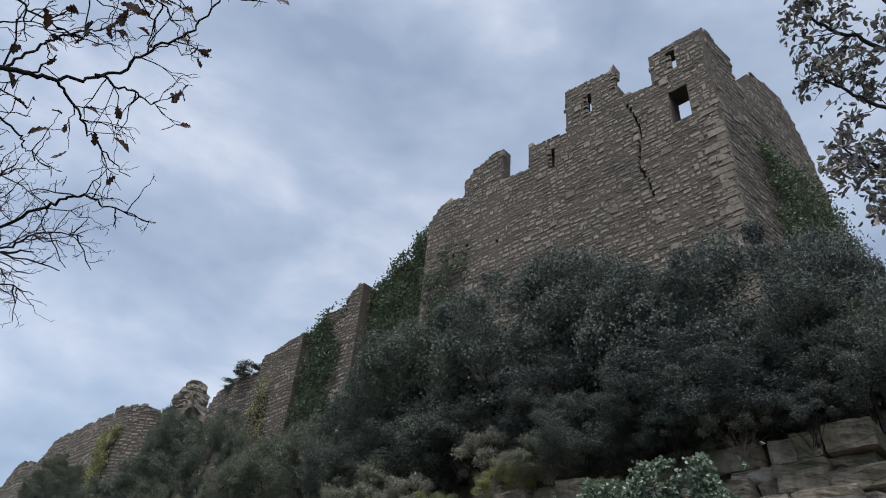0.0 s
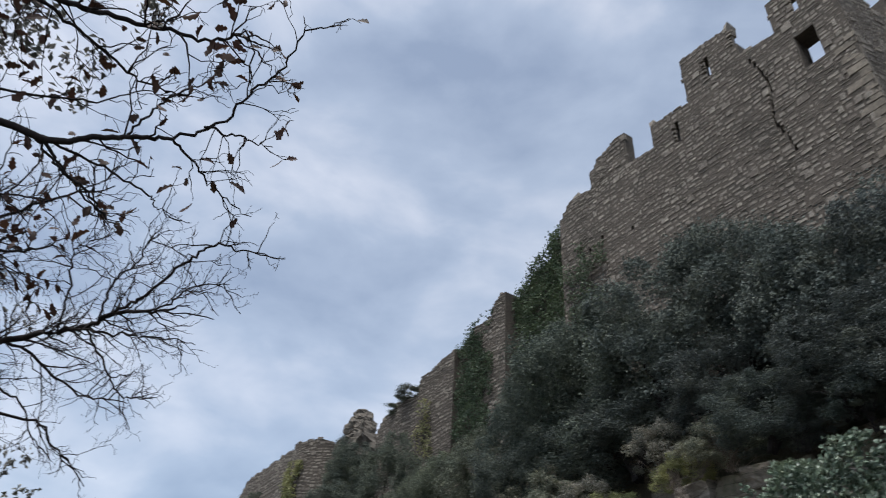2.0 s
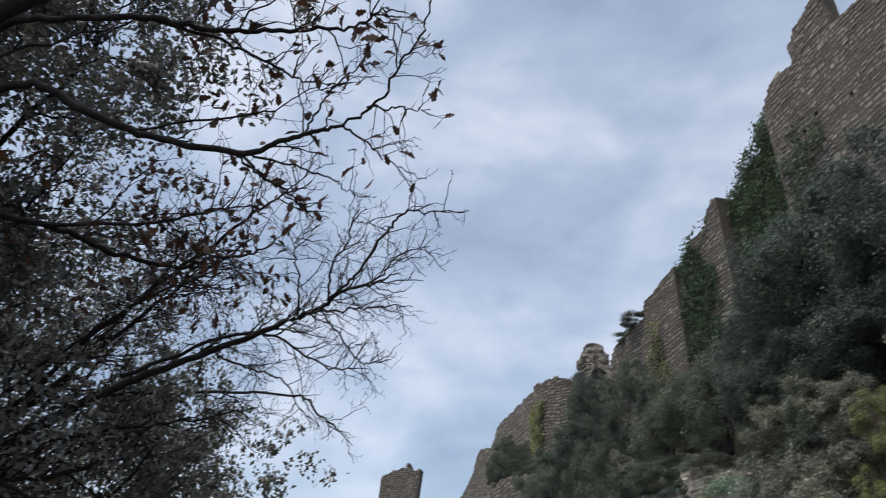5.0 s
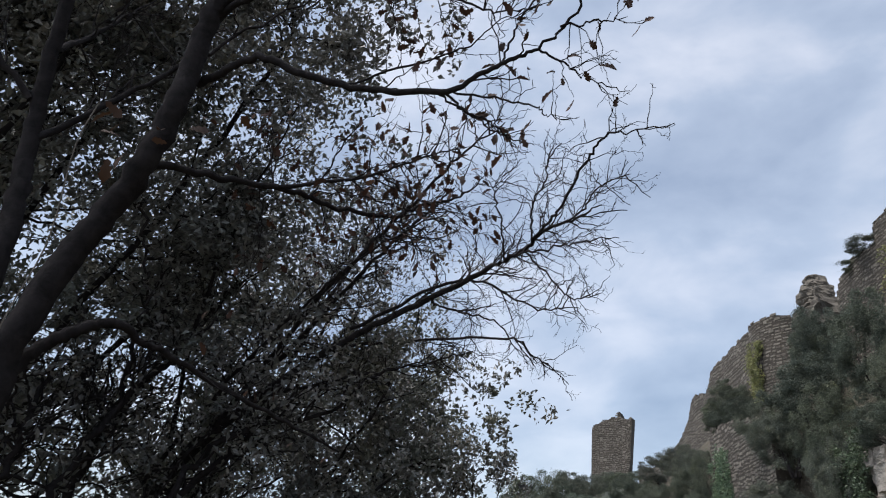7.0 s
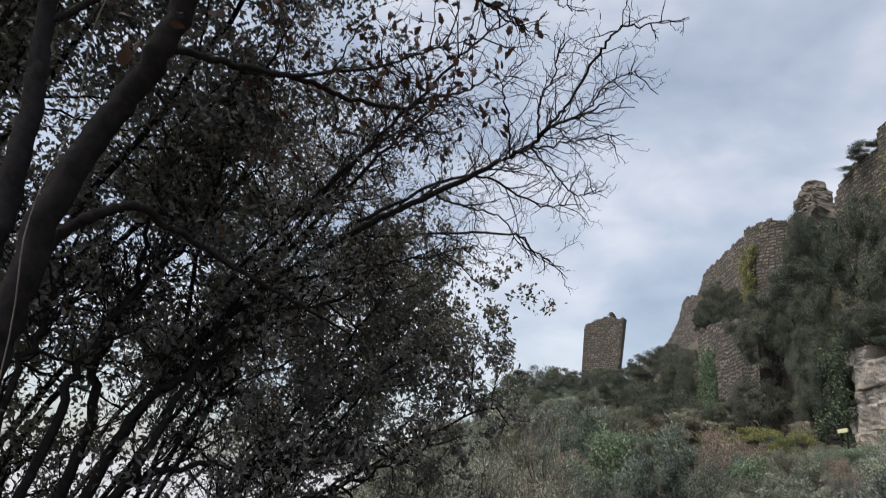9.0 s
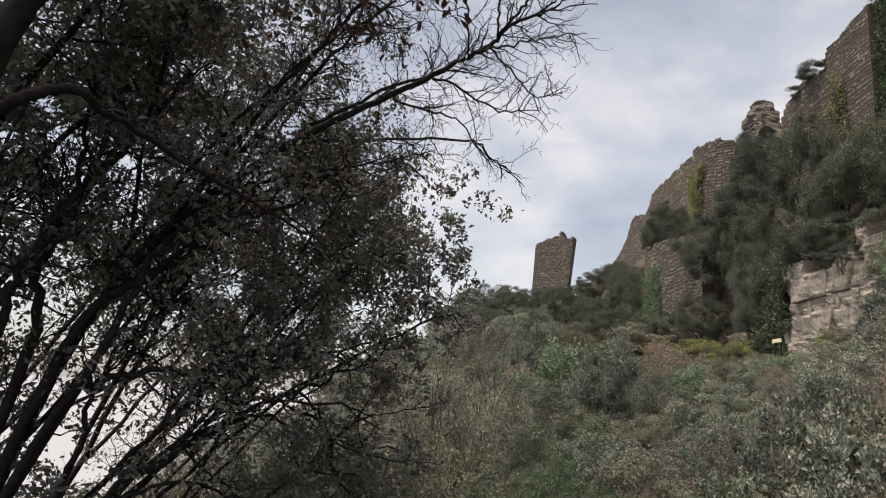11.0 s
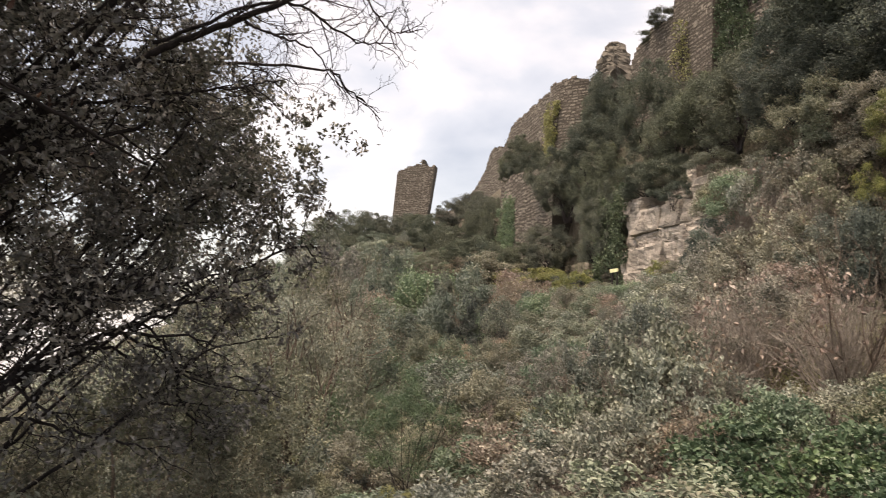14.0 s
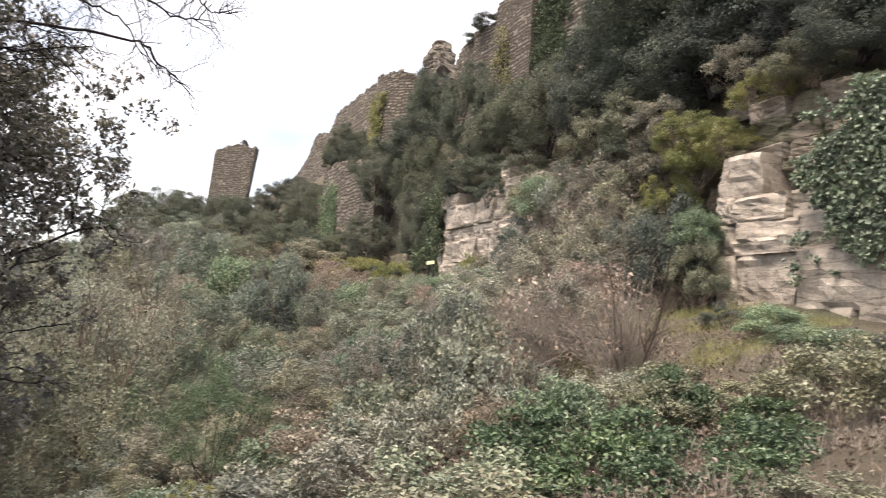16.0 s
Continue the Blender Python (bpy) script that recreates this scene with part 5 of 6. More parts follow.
# ---- trees close to the camera ----
def twig(pile, start, heading, length, radius, rng, tips, depth, turn=0.5):
    """A crooked twig: short straight stretches that kink from side to side, with spurs at the kinks."""
    n = int(np.clip(length / 0.055, 3, 9)) + 1
    d = np.array(heading, float)
    d /= np.linalg.norm(d) + 1e-9
    side = np.cross(d, rng.normal(0, 1, 3))
    side /= np.linalg.norm(side) + 1e-9
    p, sign = [np.array(start, float)], 1.0
    for k in range(n):
        sign = -sign
        d = d + side * sign * turn * rng.uniform(0.4, 1.2) + rng.normal(0, 0.18, 3) + np.array([0, 0, 0.02])
        d /= np.linalg.norm(d)
        p.append(p[-1] + d * length / n * rng.uniform(0.7, 1.3))
        if depth > 0 and k and rng.uniform() < 0.78:
            out = side * -sign * rng.uniform(0.8, 1.6) + rng.normal(0, 0.45, 3)
            twig(pile, p[-1], d + out, length * rng.uniform(0.28, 0.62) * (1.15 - 0.5 * k / n), max(radius * (1 - 0.45 * k / n) * 0.66, 0.0011), rng, tips, depth - 1, turn)
    p = np.array(p)
    tube(pile, p, np.linspace(radius, max(radius * 0.5, 0.001), len(p)), 4 if depth > 1 else 3)
    tips.append(p[-3:])


def limb(pile, points, r0, r1, rng, tips, twigs=0, twig_len=0.5, twig_r=0.004, depth=1, spread=0.8, jitter=0.012, first=0.2, fine=None):
    """A tapering limb along the points, with crooked twigs on it, gathered in fine."""
    line = smooth_line(points, len(points) * 6)
    line[1:-1] += rng.normal(0, jitter, line[1:-1].shape)
    tube(pile, line, r1 + (r0 - r1) * np.linspace(1, 0, len(line)) ** 0.8, 8 if r0 > 0.03 else 6)
    for k in np.sort(rng.uniform(first, 0.94, twigs)):
        i = min(int(k * (len(line) - 1)), len(line) - 2)
        along = line[i + 1] - line[max(i - 1, 0)]
        along /= np.linalg.norm(along)
        side = rng.normal(0, 1, 3)
        side -= along * side.dot(along)
        side /= np.linalg.norm(side)
        twig(pile if fine is None else fine, line[i], along * rng.uniform(0.25, 1.0) + side * spread * rng.uniform(0.6, 1.3) + np.array([0, 0, 0.12]), twig_len * rng.uniform(0.5, 1.2) * (1.2 - 0.7 * k), twig_r * rng.uniform(0.8, 1.3), rng, tips, depth)
    return line


def oak_leaf(rng, at, size, droop):
    """A withered lobed leaf, curled."""
    ts = np.linspace(0, 1, 8)
    half = np.array([0.02, 0.16, 0.11, 0.25, 0.17, 0.28, 0.16, 0.02]) * size
    curl = rng.uniform(0.1, 0.5)
    mid = np.stack([ts * size, np.zeros(8), -curl * size * ts ** 2], 1)
    lft, rgt = mid.copy(), mid.copy()
    lft[:, 1] += half
    rgt[:, 1] -= half
    lft[:, 2] += half * rng.uniform(-0.3, 0.7)
    rgt[:, 2] += half * rng.uniform(-0.3, 0.7)
    v = np.concatenate([lft, mid, rgt])
    i = np.arange(7)
    f = np.concatenate([np.stack([i, i + 1, i + 9, i + 8], 1), np.stack([i + 8, i + 9, i + 17, i + 16], 1)])
    m = np.array(Euler((rng.normal(0, 0.7), droop + rng.normal(0, 0.5), rng.uniform(0, 6.28))).to_matrix())
    return v @ m.T + at, f


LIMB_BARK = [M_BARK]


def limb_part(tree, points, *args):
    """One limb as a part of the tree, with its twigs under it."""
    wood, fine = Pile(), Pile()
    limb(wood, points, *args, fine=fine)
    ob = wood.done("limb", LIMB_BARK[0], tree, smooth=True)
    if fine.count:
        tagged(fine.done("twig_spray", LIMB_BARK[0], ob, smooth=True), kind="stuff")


def build_near_oak():
    rng = np.random.default_rng(61)
    tree = empty("downy_oak", (-2.5, 0.6, -0.1), "half-bare oak with dark leaning trunk and withered brown leaves", "tree")
    off = np.array(tree.location)
    tips = []
    trunk = Pile()
    limb(trunk, np.array([(-2.5, 0.6, -0.15), (-2.42, 0.6, 0.7), (-2.3, 0.62, 1.49), (-2.27, 0.64, 1.76), (-2.21, 0.65, 2.05), (-2.14, 0.7, 2.31), (-2.05, 0.76, 2.5), (-1.95, 0.79, 2.7), (-1.88, 0.8, 2.9), (-1.86, 0.81, 3.12), (-1.8, 0.82, 3.27), (-1.72, 0.9, 3.46), (-1.62, 0.98, 3.75), (-1.5, 1.0, 4.3)]) - off, 0.058, 0.022, rng, [], 0, jitter=0.005)
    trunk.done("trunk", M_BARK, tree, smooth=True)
    # the limb that reaches over the view, its forked end and its side shoots
    fork = (-0.92, 1.48, 3.04)
    limb_part(tree, np.array([(-1.91, 0.86, 2.98), (-1.8, 0.89, 3.0), (-1.68, 0.94, 3.03), (-1.53, 1.05, 2.95), (-1.4, 1.18, 2.92), (-1.19, 1.34, 2.91), (-1.08, 1.39, 2.96), (-0.99, 1.43, 3.0), fork]) - off, 0.016, 0.005, rng, tips, 6, 0.3, 0.003, 1, 0.9, 0.003, 0.35)
    limb_part(tree, np.array([fork, (-0.8, 1.52, 3.16), (-0.72, 1.48, 3.24), (-0.63, 1.45, 3.31), (-0.56, 1.38, 3.39), (-0.48, 1.38, 3.42), (-0.42, 1.37, 3.44)]) - off, 0.005, 0.0012, rng, tips, 11, 0.2, 0.0021, 1, 0.9, 0.004)
    limb_part(tree, np.array([fork, (-0.89, 1.6, 3.04), (-0.83, 1.67, 2.99), (-0.75, 1.76, 2.97)]) - off, 0.0042, 0.0012, rng, tips, 7, 0.18, 0.002, 1, 0.9, 0.004)
    limb_part(tree, np.array([(-1.19, 1.34, 2.91), (-1.16, 1.42, 2.86), (-1.12, 1.49, 2.85), (-1.1, 1.57, 2.82), (-1.04, 1.63, 2.8)]) - off, 0.005, 0.0013, rng, tips, 8, 0.2, 0.0022, 1, 0.9, 0.004)
    for q in ([(-1.02, 1.42, 3.0), (-0.97, 1.42, 3.1), (-0.91, 1.42, 3.17), (-0.84, 1.42, 3.22), (-0.8, 1.41, 3.26)], [(-1.23, 1.31, 2.92), (-1.2, 1.45, 2.9), (-1.17, 1.55, 2.88), (-1.14, 1.62, 2.86), (-1.12, 1.65, 2.83)],
              [(-1.2, 1.34, 2.92), (-1.12, 1.52, 2.96), (-1.03, 1.62, 2.95), (-1.01, 1.67, 2.93), (-0.95, 1.71, 2.91)], [(-1.45, 1.13, 2.93), (-1.28, 1.3, 3.05), (-1.14, 1.38, 3.1), (-1.05, 1.41, 3.17), (-0.96, 1.44, 3.2)], [(-0.85, 1.5, 3.11), (-0.76, 1.57, 3.13), (-0.67, 1.61, 3.13)]):
        limb_part(tree, np.array(q) - off, 0.0042, 0.0012, rng, tips, 10, 0.18, 0.0019, 1, 0.9, 0.004, 0.15)
    # a higher limb with many leaves
    limb_part(tree, np.array([(-1.89, 0.83, 3.13), (-1.8, 0.84, 3.23), (-1.61, 0.9, 3.25), (-1.36, 1.02, 3.26), (-1.24, 1.13, 3.27), (-1.1, 1.23, 3.3), (-0.97, 1.32, 3.34), (-0.85, 1.38, 3.37), (-0.75, 1.39, 3.41), (-0.67, 1.44, 3.4)]) - off, 0.014, 0.0014, rng, tips, 24, 0.3, 0.003, 2, 0.9, 0.004, 0.3)
    limb_part(tree, np.array([(-1.36, 1.02, 3.26), (-1.24, 1.17, 3.27), (-1.14, 1.27, 3.24), (-1.05, 1.37, 3.2), (-0.99, 1.42, 3.2), (-0.9, 1.47, 3.21)]) - off, 0.006, 0.0013, rng, tips, 14, 0.22, 0.0025, 1, 0.9, 0.004)
    limb_part(tree, np.array([(-1.72, 0.9, 3.46), (-1.5, 1.1, 3.55), (-1.25, 1.25, 3.58), (-0.95, 1.35, 3.6)]) - off, 0.012, 0.0015, rng, tips, 16, 0.3, 0.003, 2, 0.9, 0.005)
    # a lower limb towards the thicket, brown with leaves
    limb_part(tree, np.array([(-2.04, 0.8, 2.68), (-2.1, 1.1, 2.79), (-2.1, 1.45, 2.9), (-2.09, 1.64, 2.92), (-2.0, 1.9, 2.96), (-1.91, 2.01, 3.04), (-1.8, 2.14, 3.11), (-1.67, 2.17, 3.2)]) - off, 0.016, 0.002, rng, tips, 26, 0.42, 0.0034, 2, 0.9, 0.005)
    limb_part(tree, np.array([(-2.1, 1.3, 2.85), (-1.95, 1.6, 2.98), (-1.78, 1.8, 3.12), (-1.6, 1.95, 3.2)]) - off, 0.009, 0.0015, rng, tips, 20, 0.36, 0.003, 2, 0.9, 0.005)
    # the elbowed limb
    limb_part(tree, np.array([(-2.25, 0.64, 1.88), (-2.28, 0.73, 2.04), (-2.28, 0.81, 2.12), (-2.28, 0.89, 2.18), (-2.29, 0.99, 2.21), (-2.32, 1.07, 2.18), (-2.33, 1.18, 2.17), (-2.37, 1.46, 2.11), (-2.4, 1.82, 2.05), (-2.46, 2.15, 2.0)]) - off, 0.024, 0.005, rng, tips, 6, 0.35, 0.003, 1, 0.8, 0.003, 0.55)
    limb_part(tree, np.array([(-2.1, 0.86, 2.56), (-2.15, 0.94, 2.44), (-2.19, 0.98, 2.33), (-2.22, 1.02, 2.2)]) - off, 0.006, 0.003, rng, tips, 0)
    # leaves hang at the twigs' ends
    line = np.concatenate([t[-2:] for t in tips])
    far_end = line[line[:, 0] + off[0] > -1.25]
    inner = line[line[:, 0] + off[0] < -1.25]
    shapes = []
    for _ in range(9):
        v, f = oak_leaf(rng, np.zeros(3), 1.0, 0.6)
        shapes.append(mesh_data("withered_leaf", v, f, M_DRY, True))
    spots = [(p, 0.008) for p in far_end[rng.permutation(len(far_end))[:150]]] + [(p, 0.03) for p in inner[rng.permutation(len(inner))[:150]]]
    for p, loose in spots:
        ob = new("withered_leaf", shapes[int(rng.integers(9))])
        ob.parent = tree
        ob.matrix_local = pose(*(p + rng.normal(0, loose, 3)), 0, rng.normal(0, 25), rng.uniform(0, 360)) @ Matrix.Diagonal((*[rng.uniform(0.03, 0.058)] * 3, 1))
    lv = Pile()
    for p in inner[rng.permutation(len(inner))[:260]]:
        lv.add(*oak_leaf(rng, p + rng.normal(0, 0.03, 3), rng.uniform(0.03, 0.055), 0.6))
    tagged(lv.done("withered_leaves", M_DRY, tree, "many curled brown oak leaves", True), kind="stuff")

    # a pale dry vine hangs beside the trunk, with curled leaves caught in it
    vine = Pile()
    tube(vine, smooth_line(np.array([(-2.02, 0.62, 2.78), (-2.05, 0.62, 2.6), (-2.08, 0.62, 2.3), (-2.13, 0.62, 2.0), (-2.13, 0.64, 1.5), (-2.19, 0.61, 0.0)]) + rng.normal(0, 0.02, (6, 3)), 30), np.full(30, 0.0024), 5)
    hanging = empty("dry_vine", (-2.1, 0.62, 0.0), "pale dry vine hanging straight down beside the oak trunk", "vine")
    ob = vine.done("stem", M_CANE, hanging, smooth=True)
    ob.location = (2.1, -0.62, 0.0)
    caught = Pile()
    for p in [(-2.0, 0.63, 2.79), (-1.97, 0.64, 2.77), (-1.93, 0.66, 2.7), (-1.9, 0.7, 2.68), (-1.82, 0.72, 2.66), (-1.72, 0.8, 2.68), (-1.66, 0.84, 2.67), (-1.58, 0.9, 2.66), (-1.5, 0.97, 2.64), (-1.88, 0.7, 2.62), (-1.95, 0.66, 2.6), (-1.8, 0.75, 2.6)]:
        caught.add(*oak_leaf(rng, np.array(p) - off + rng.normal(0, 0.015, 3), rng.uniform(0.05, 0.075), 0.5))
    caught.done("caught_leaves", M_DRY, tree, "curled brown leaves caught on the lower limb", True)

    # a second stem beside it
    second = empty("downy_oak", (-2.55, 0.45, -0.1), "dark oak stem standing close beside the leaning oak", "tree")
    t2, tp = Pile(), []
    o2 = np.array(second.location)
    limb(t2, np.array([(-2.55, 0.45, -0.15), (-2.46, 0.5, 0.9), (-2.36, 0.55, 1.82), (-2.37, 0.58, 2.08), (-2.38, 0.58, 2.36), (-2.39, 0.57, 2.59), (-2.38, 0.54, 2.81), (-2.31, 0.49, 3.19), (-2.1, 0.4, 3.9)]) - o2, 0.05, 0.02, rng, tp, 0, jitter=0.005)
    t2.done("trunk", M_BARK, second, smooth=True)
    for q in ([(-2.38, 0.54, 2.75), (-2.3, 0.8, 3.1), (-2.2, 1.0, 3.4), (-2.0, 1.3, 3.8)], [(-2.36, 0.5, 2.9), (-2.4, 0.2, 3.2), (-2.3, 0.0, 3.6)], [(-2.34, 0.5, 3.1), (-2.6, 0.7, 3.5), (-2.7, 0.9, 3.9)]):
        limb_part(second, np.array(q) - o2, 0.014, 0.003, rng, tp, 14, 0.4, 0.004, 2, 0.9, 0.006)
    # its crown overhead, mostly out of view, added to shade the trunks below
    for q in ([(-2.1, 0.4, 3.8), (-1.9, 0.3, 4.6), (-1.6, 0.3, 5.2), (-1.2, 0.4, 5.6)], [(-2.15, 0.4, 3.7), (-2.6, 0.2, 4.5), (-3.0, 0.1, 5.1)], [(-2.1, 0.4, 3.9), (-2.2, -0.2, 4.6), (-2.3, -0.7, 5.2)]):
        limb_part(second, np.array(q) - o2, 0.02, 0.004, rng, tp, 12, 0.6, 0.006, 2, 0.9, 0.008)
    pts, _ = clumps(150, 80, (1.4, 1.3, 0.8), rng, 0.2, 0.11, -1.0)
    v, f = leaves(pts + np.array([-2.2, 0.1, 5.3]) - o2, 0.05, 0.026, rng, 0.3)
    part("foliage", v, f, M_OAK_DARK, second)


build_near_oak()


def build_bare_oak():
    """The bare fan of twigs further back."""
    rng = np.random.default_rng(67)
    tree = empty("downy_oak", (-6.0, 2.2, -0.6), "leafless oak with a wide fan of fine crooked twigs", "tree")
    off = np.array(tree.location)
    tips = []
    limb_part(tree, np.array([(-6.0, 2.2, -0.8), (-5.4, 2.3, 0.8), (-4.6, 2.4, 1.9), (-3.9, 2.63, 2.54), (-3.57, 2.86, 2.84), (-3.31, 3.0, 3.02), (-2.93, 3.21, 3.23), (-2.58, 3.34, 3.4), (-2.31, 3.37, 3.47), (-2.09, 3.24, 3.48), (-1.86, 3.24, 3.5), (-1.65, 3.21, 3.52)]) - off, 0.036, 0.003, rng, tips, 44, 0.46, 0.0048, 2, 1.0, 0.006, 0.4)
    limb_part(tree, np.array([(-2.15, 3.26, 3.48), (-1.98, 3.1, 3.43), (-1.73, 2.87, 3.35), (-1.36, 2.48, 3.26), (-1.18, 2.32, 3.24), (-1.08, 2.25, 3.22), (-0.98, 2.25, 3.19), (-0.81, 2.27, 3.17)]) - off, 0.009, 0.0016, rng, tips, 20, 0.22, 0.0026, 2, 1.0, 0.005, 0.05)
    for q in ([(-2.2, 3.3, 3.47), (-2.02, 3.04, 3.56), (-1.89, 2.98, 3.63), (-1.8, 2.88, 3.7), (-1.7, 2.79, 3.76)], [(-2.45, 3.35, 3.43), (-2.23, 3.02, 3.51), (-2.17, 2.86, 3.61), (-2.02, 2.78, 3.66)], [(-2.1, 3.24, 3.48), (-1.81, 3.23, 3.52), (-1.68, 3.18, 3.61), (-1.56, 3.17, 3.63), (-1.44, 3.17, 3.63)],
              [(-2.35, 3.36, 3.45), (-2.01, 3.29, 3.38), (-1.83, 3.32, 3.38), (-1.63, 3.36, 3.36)], [(-2.3, 3.37, 3.46), (-2.09, 3.38, 3.2), (-2.0, 3.44, 3.1), (-1.85, 3.49, 3.1)]):
        limb_part(tree, np.array(q) - off, 0.0075, 0.002, rng, tips, 16, 0.32, 0.0032, 2, 1.0, 0.006, 0.15)
    limb_part(tree, np.array([(-2.93, 3.2, 3.2), (-2.86, 3.2, 3.15), (-2.69, 3.3, 3.09), (-2.55, 3.43, 3.04), (-2.5, 3.53, 2.91), (-2.4, 3.65, 2.8)]) - off, 0.009, 0.002, rng, tips, 14, 0.33, 0.0035, 2, 1.1, 0.006)
    limb_part(tree, np.array([(-3.5, 3.0, 3.05), (-3.1, 3.4, 3.4), (-2.83, 3.57, 3.45), (-2.65, 4.02, 3.36), (-2.44, 4.26, 3.4)]) - off, 0.014, 0.003, rng, tips, 20, 0.5, 0.0045, 2, 0.85, 0.008)
    limb_part(tree, np.array([(-3.7, 3.0, 2.95), (-3.3, 3.7, 3.15), (-2.96, 4.13, 3.22), (-2.88, 4.36, 3.11), (-2.75, 4.6, 2.95)]) - off, 0.013, 0.003, rng, tips, 16, 0.45, 0.0045, 2, 0.85, 0.008)
    limb_part(tree, np.array([(-4.6, 2.4, 1.95), (-4.0, 2.9, 3.0), (-3.4, 3.1, 3.6), (-2.7, 3.1, 3.95)]) - off, 0.024, 0.005, rng, tips, 26, 0.62, 0.006, 2, 0.85, 0.008)
    limb_part(tree, np.array([(-4.2, 2.5, 2.3), (-3.6, 2.7, 3.1), (-3.0, 2.8, 3.6), (-2.4, 2.7, 3.8), (-1.9, 2.6, 3.85)]) - off, 0.02, 0.003, rng, tips, 26, 0.55, 0.005, 2, 0.85, 0.008)
    limb_part(tree, np.array([(-4.6, 2.3, 1.95), (-3.9, 2.4, 2.6), (-3.3, 2.45, 3.0), (-2.8, 2.5, 3.25), (-2.3, 2.6, 3.4)]) - off, 0.016, 0.003, rng, tips, 34, 0.5, 0.0042, 2, 1.2, 0.008)
    limb_part(tree, np.array([(-3.9, 2.63, 2.54), (-3.5, 3.0, 2.7), (-3.2, 3.4, 2.85), (-2.95, 3.7, 3.0)]) - off, 0.013, 0.003, rng, tips, 26, 0.45, 0.0042, 2, 1.2, 0.008)
    limb_part(tree, np.array([(-4.3, 2.3, 2.2), (-3.9, 2.1, 3.0), (-3.4, 2.0, 3.6), (-2.9, 1.9, 4.0)]) - off, 0.016, 0.003, rng, tips, 28, 0.5, 0.0045, 2, 1.1, 0.008)


build_bare_oak()


def build_left_thicket():
    """Evergreen oaks behind the bare ones, thick leaves with small gaps of sky."""
    rng = np.random.default_rng(71)

    def tree(x, y, z, top, lean, r, n_leaves, mat, label, leaf=(0.05, 0.025), limbs=3, centre=0.72, far_foot=True):
        """Limbs that fan out from one foot; leaves in sprays along the twigs, and clumps between."""
        n_leaves = int(n_leaves * 0.68)
        if far_foot:
            x, y, lean = x - 1.9, y - 1.5, (lean[0] + 1.9, lean[1] + 1.5)
            z, top = z - 0.6, top + 0.6 / centre
        t = empty("holm_oak", (x, y, z), label, "tree", "evergreen oaks beside the path")
        tips = []
        heart = np.array([lean[0], lean[1], top * centre])
        for k in range(limbs):
            goal = heart + rng.uniform(-0.75, 0.3, 3) * np.array(r)
            bow = rng.normal(0, 0.25, 3)
            pts = np.array([(rng.normal(0, 0.06), rng.normal(0, 0.06), -0.3), goal * 0.3 + bow * 0.7, goal * 0.65 + bow, goal, goal * 1.05 + rng.normal(0, 0.12, 3)])
            limb_part(t, pts, 0.036 if far_foot else 0.02, 0.005, rng, tips, 11 if far_foot else 7, 1.1 if far_foot else 0.8, 0.009 if far_foot else 0.006, 2, 0.95, 0.012, 0.5)
        dress(t, tips, heart, r, n_leaves, mat, leaf)
        return t

    def dress(t, tips, heart, r, n_leaves, mat, leaf):
        line = np.concatenate(tips)
        line = line[(((line - heart) / (np.array(r) * 1.25)) ** 2).sum(1) < 1]
        spray = line[rng.integers(0, len(line), n_leaves // 12)]
        pts = np.repeat(spray, 8, 0) + rng.normal(0, 0.045, (len(spray) * 8, 3))
        n_clumps = max(20, n_leaves // 3 // 40)
        more, _ = clumps(n_clumps, 40, r, rng, 0.15, 0.075, -1.0)
        pts = np.concatenate([pts, more + heart])
        v, f = leaves(pts, leaf[0], leaf[1], rng, 0.3, False)
        part("foliage", v, f, mat, t)

    dark = "dense dark evergreen oak with small leathery leaves"
    olive = "evergreen oak with dull olive-brown leaves drooping over the slope"
    tree(-6.4, 3.4, -0.9, 6.4, (0.8, 1.1), (1.8, 1.8, 2.1), 25000, M_OAK_DARK, dark)
    tree(-5.2, 1.2, -0.4, 6.2, (0.5, 0.6), (1.7, 1.5, 2.1), 82000, M_OAK_DARK, dark)
    tree(-7.6, 5.6, -1.4, 5.2, (1.2, 0.6), (1.6, 1.6, 1.6), 18000, M_OAK_DARK, dark)
    tree(-5.6, 4.4, -1.2, 7.4, (0.6, 0.0), (1.3, 1.1, 1.6), 8000, M_OAK_DARK, dark)
    tree(-4.4, 1.6, -0.4, 7.0, (1.2, 0.3), (1.2, 1.1, 1.3), 26000, M_OAK_DARK, dark)
    tree(-5.6, 1.9, -0.8, 4.2, (0.5, 0.5), (1.7, 1.5, 1.1), 9000, M_OAK_DARK, dark)
    tree(-6.6, 3.9, -1.4, 4.6, (0.6, 0.6), (1.7, 1.6, 1.0), 9000, M_OAK_DARK, dark)
    tree(-4.6, 0.2, -0.4, 3.8, (0.2, 0.4), (1.3, 1.2, 1.3), 12000, M_OAK_DARK, dark)
    tree(-4.4, -0.8, -0.2, 6.2, (0.2, 0.6), (1.6, 1.5, 2.3), 70000, M_OAK_DARK, dark)

    tree(-5.7, 1.5, -1.0, 5.0, (2.1, 2.3), (0.8, 0.95, 1.05), 12000, M_OAK_DARK, dark, (0.046, 0.023), far_foot=False)

    tree(-5.4, 2.4, -0.6, 6.2, (1.2, 0.5), (1.25, 1.15, 1.0), 10000, M_OAK_DARK, dark)

    tree(-4.8, 0.9, -0.4, 6.8, (1.2, 0.3), (1.1, 1.0, 1.2), 20000, M_OAK_DARK, dark)

    # one oak of many stems, which lean out over the slope from one foot
    many = empty("holm_oak", (-4.4, 1.0, -0.9), "evergreen oak of many dark stems leaning out over the slope", "tree", "evergreen oaks beside the path")
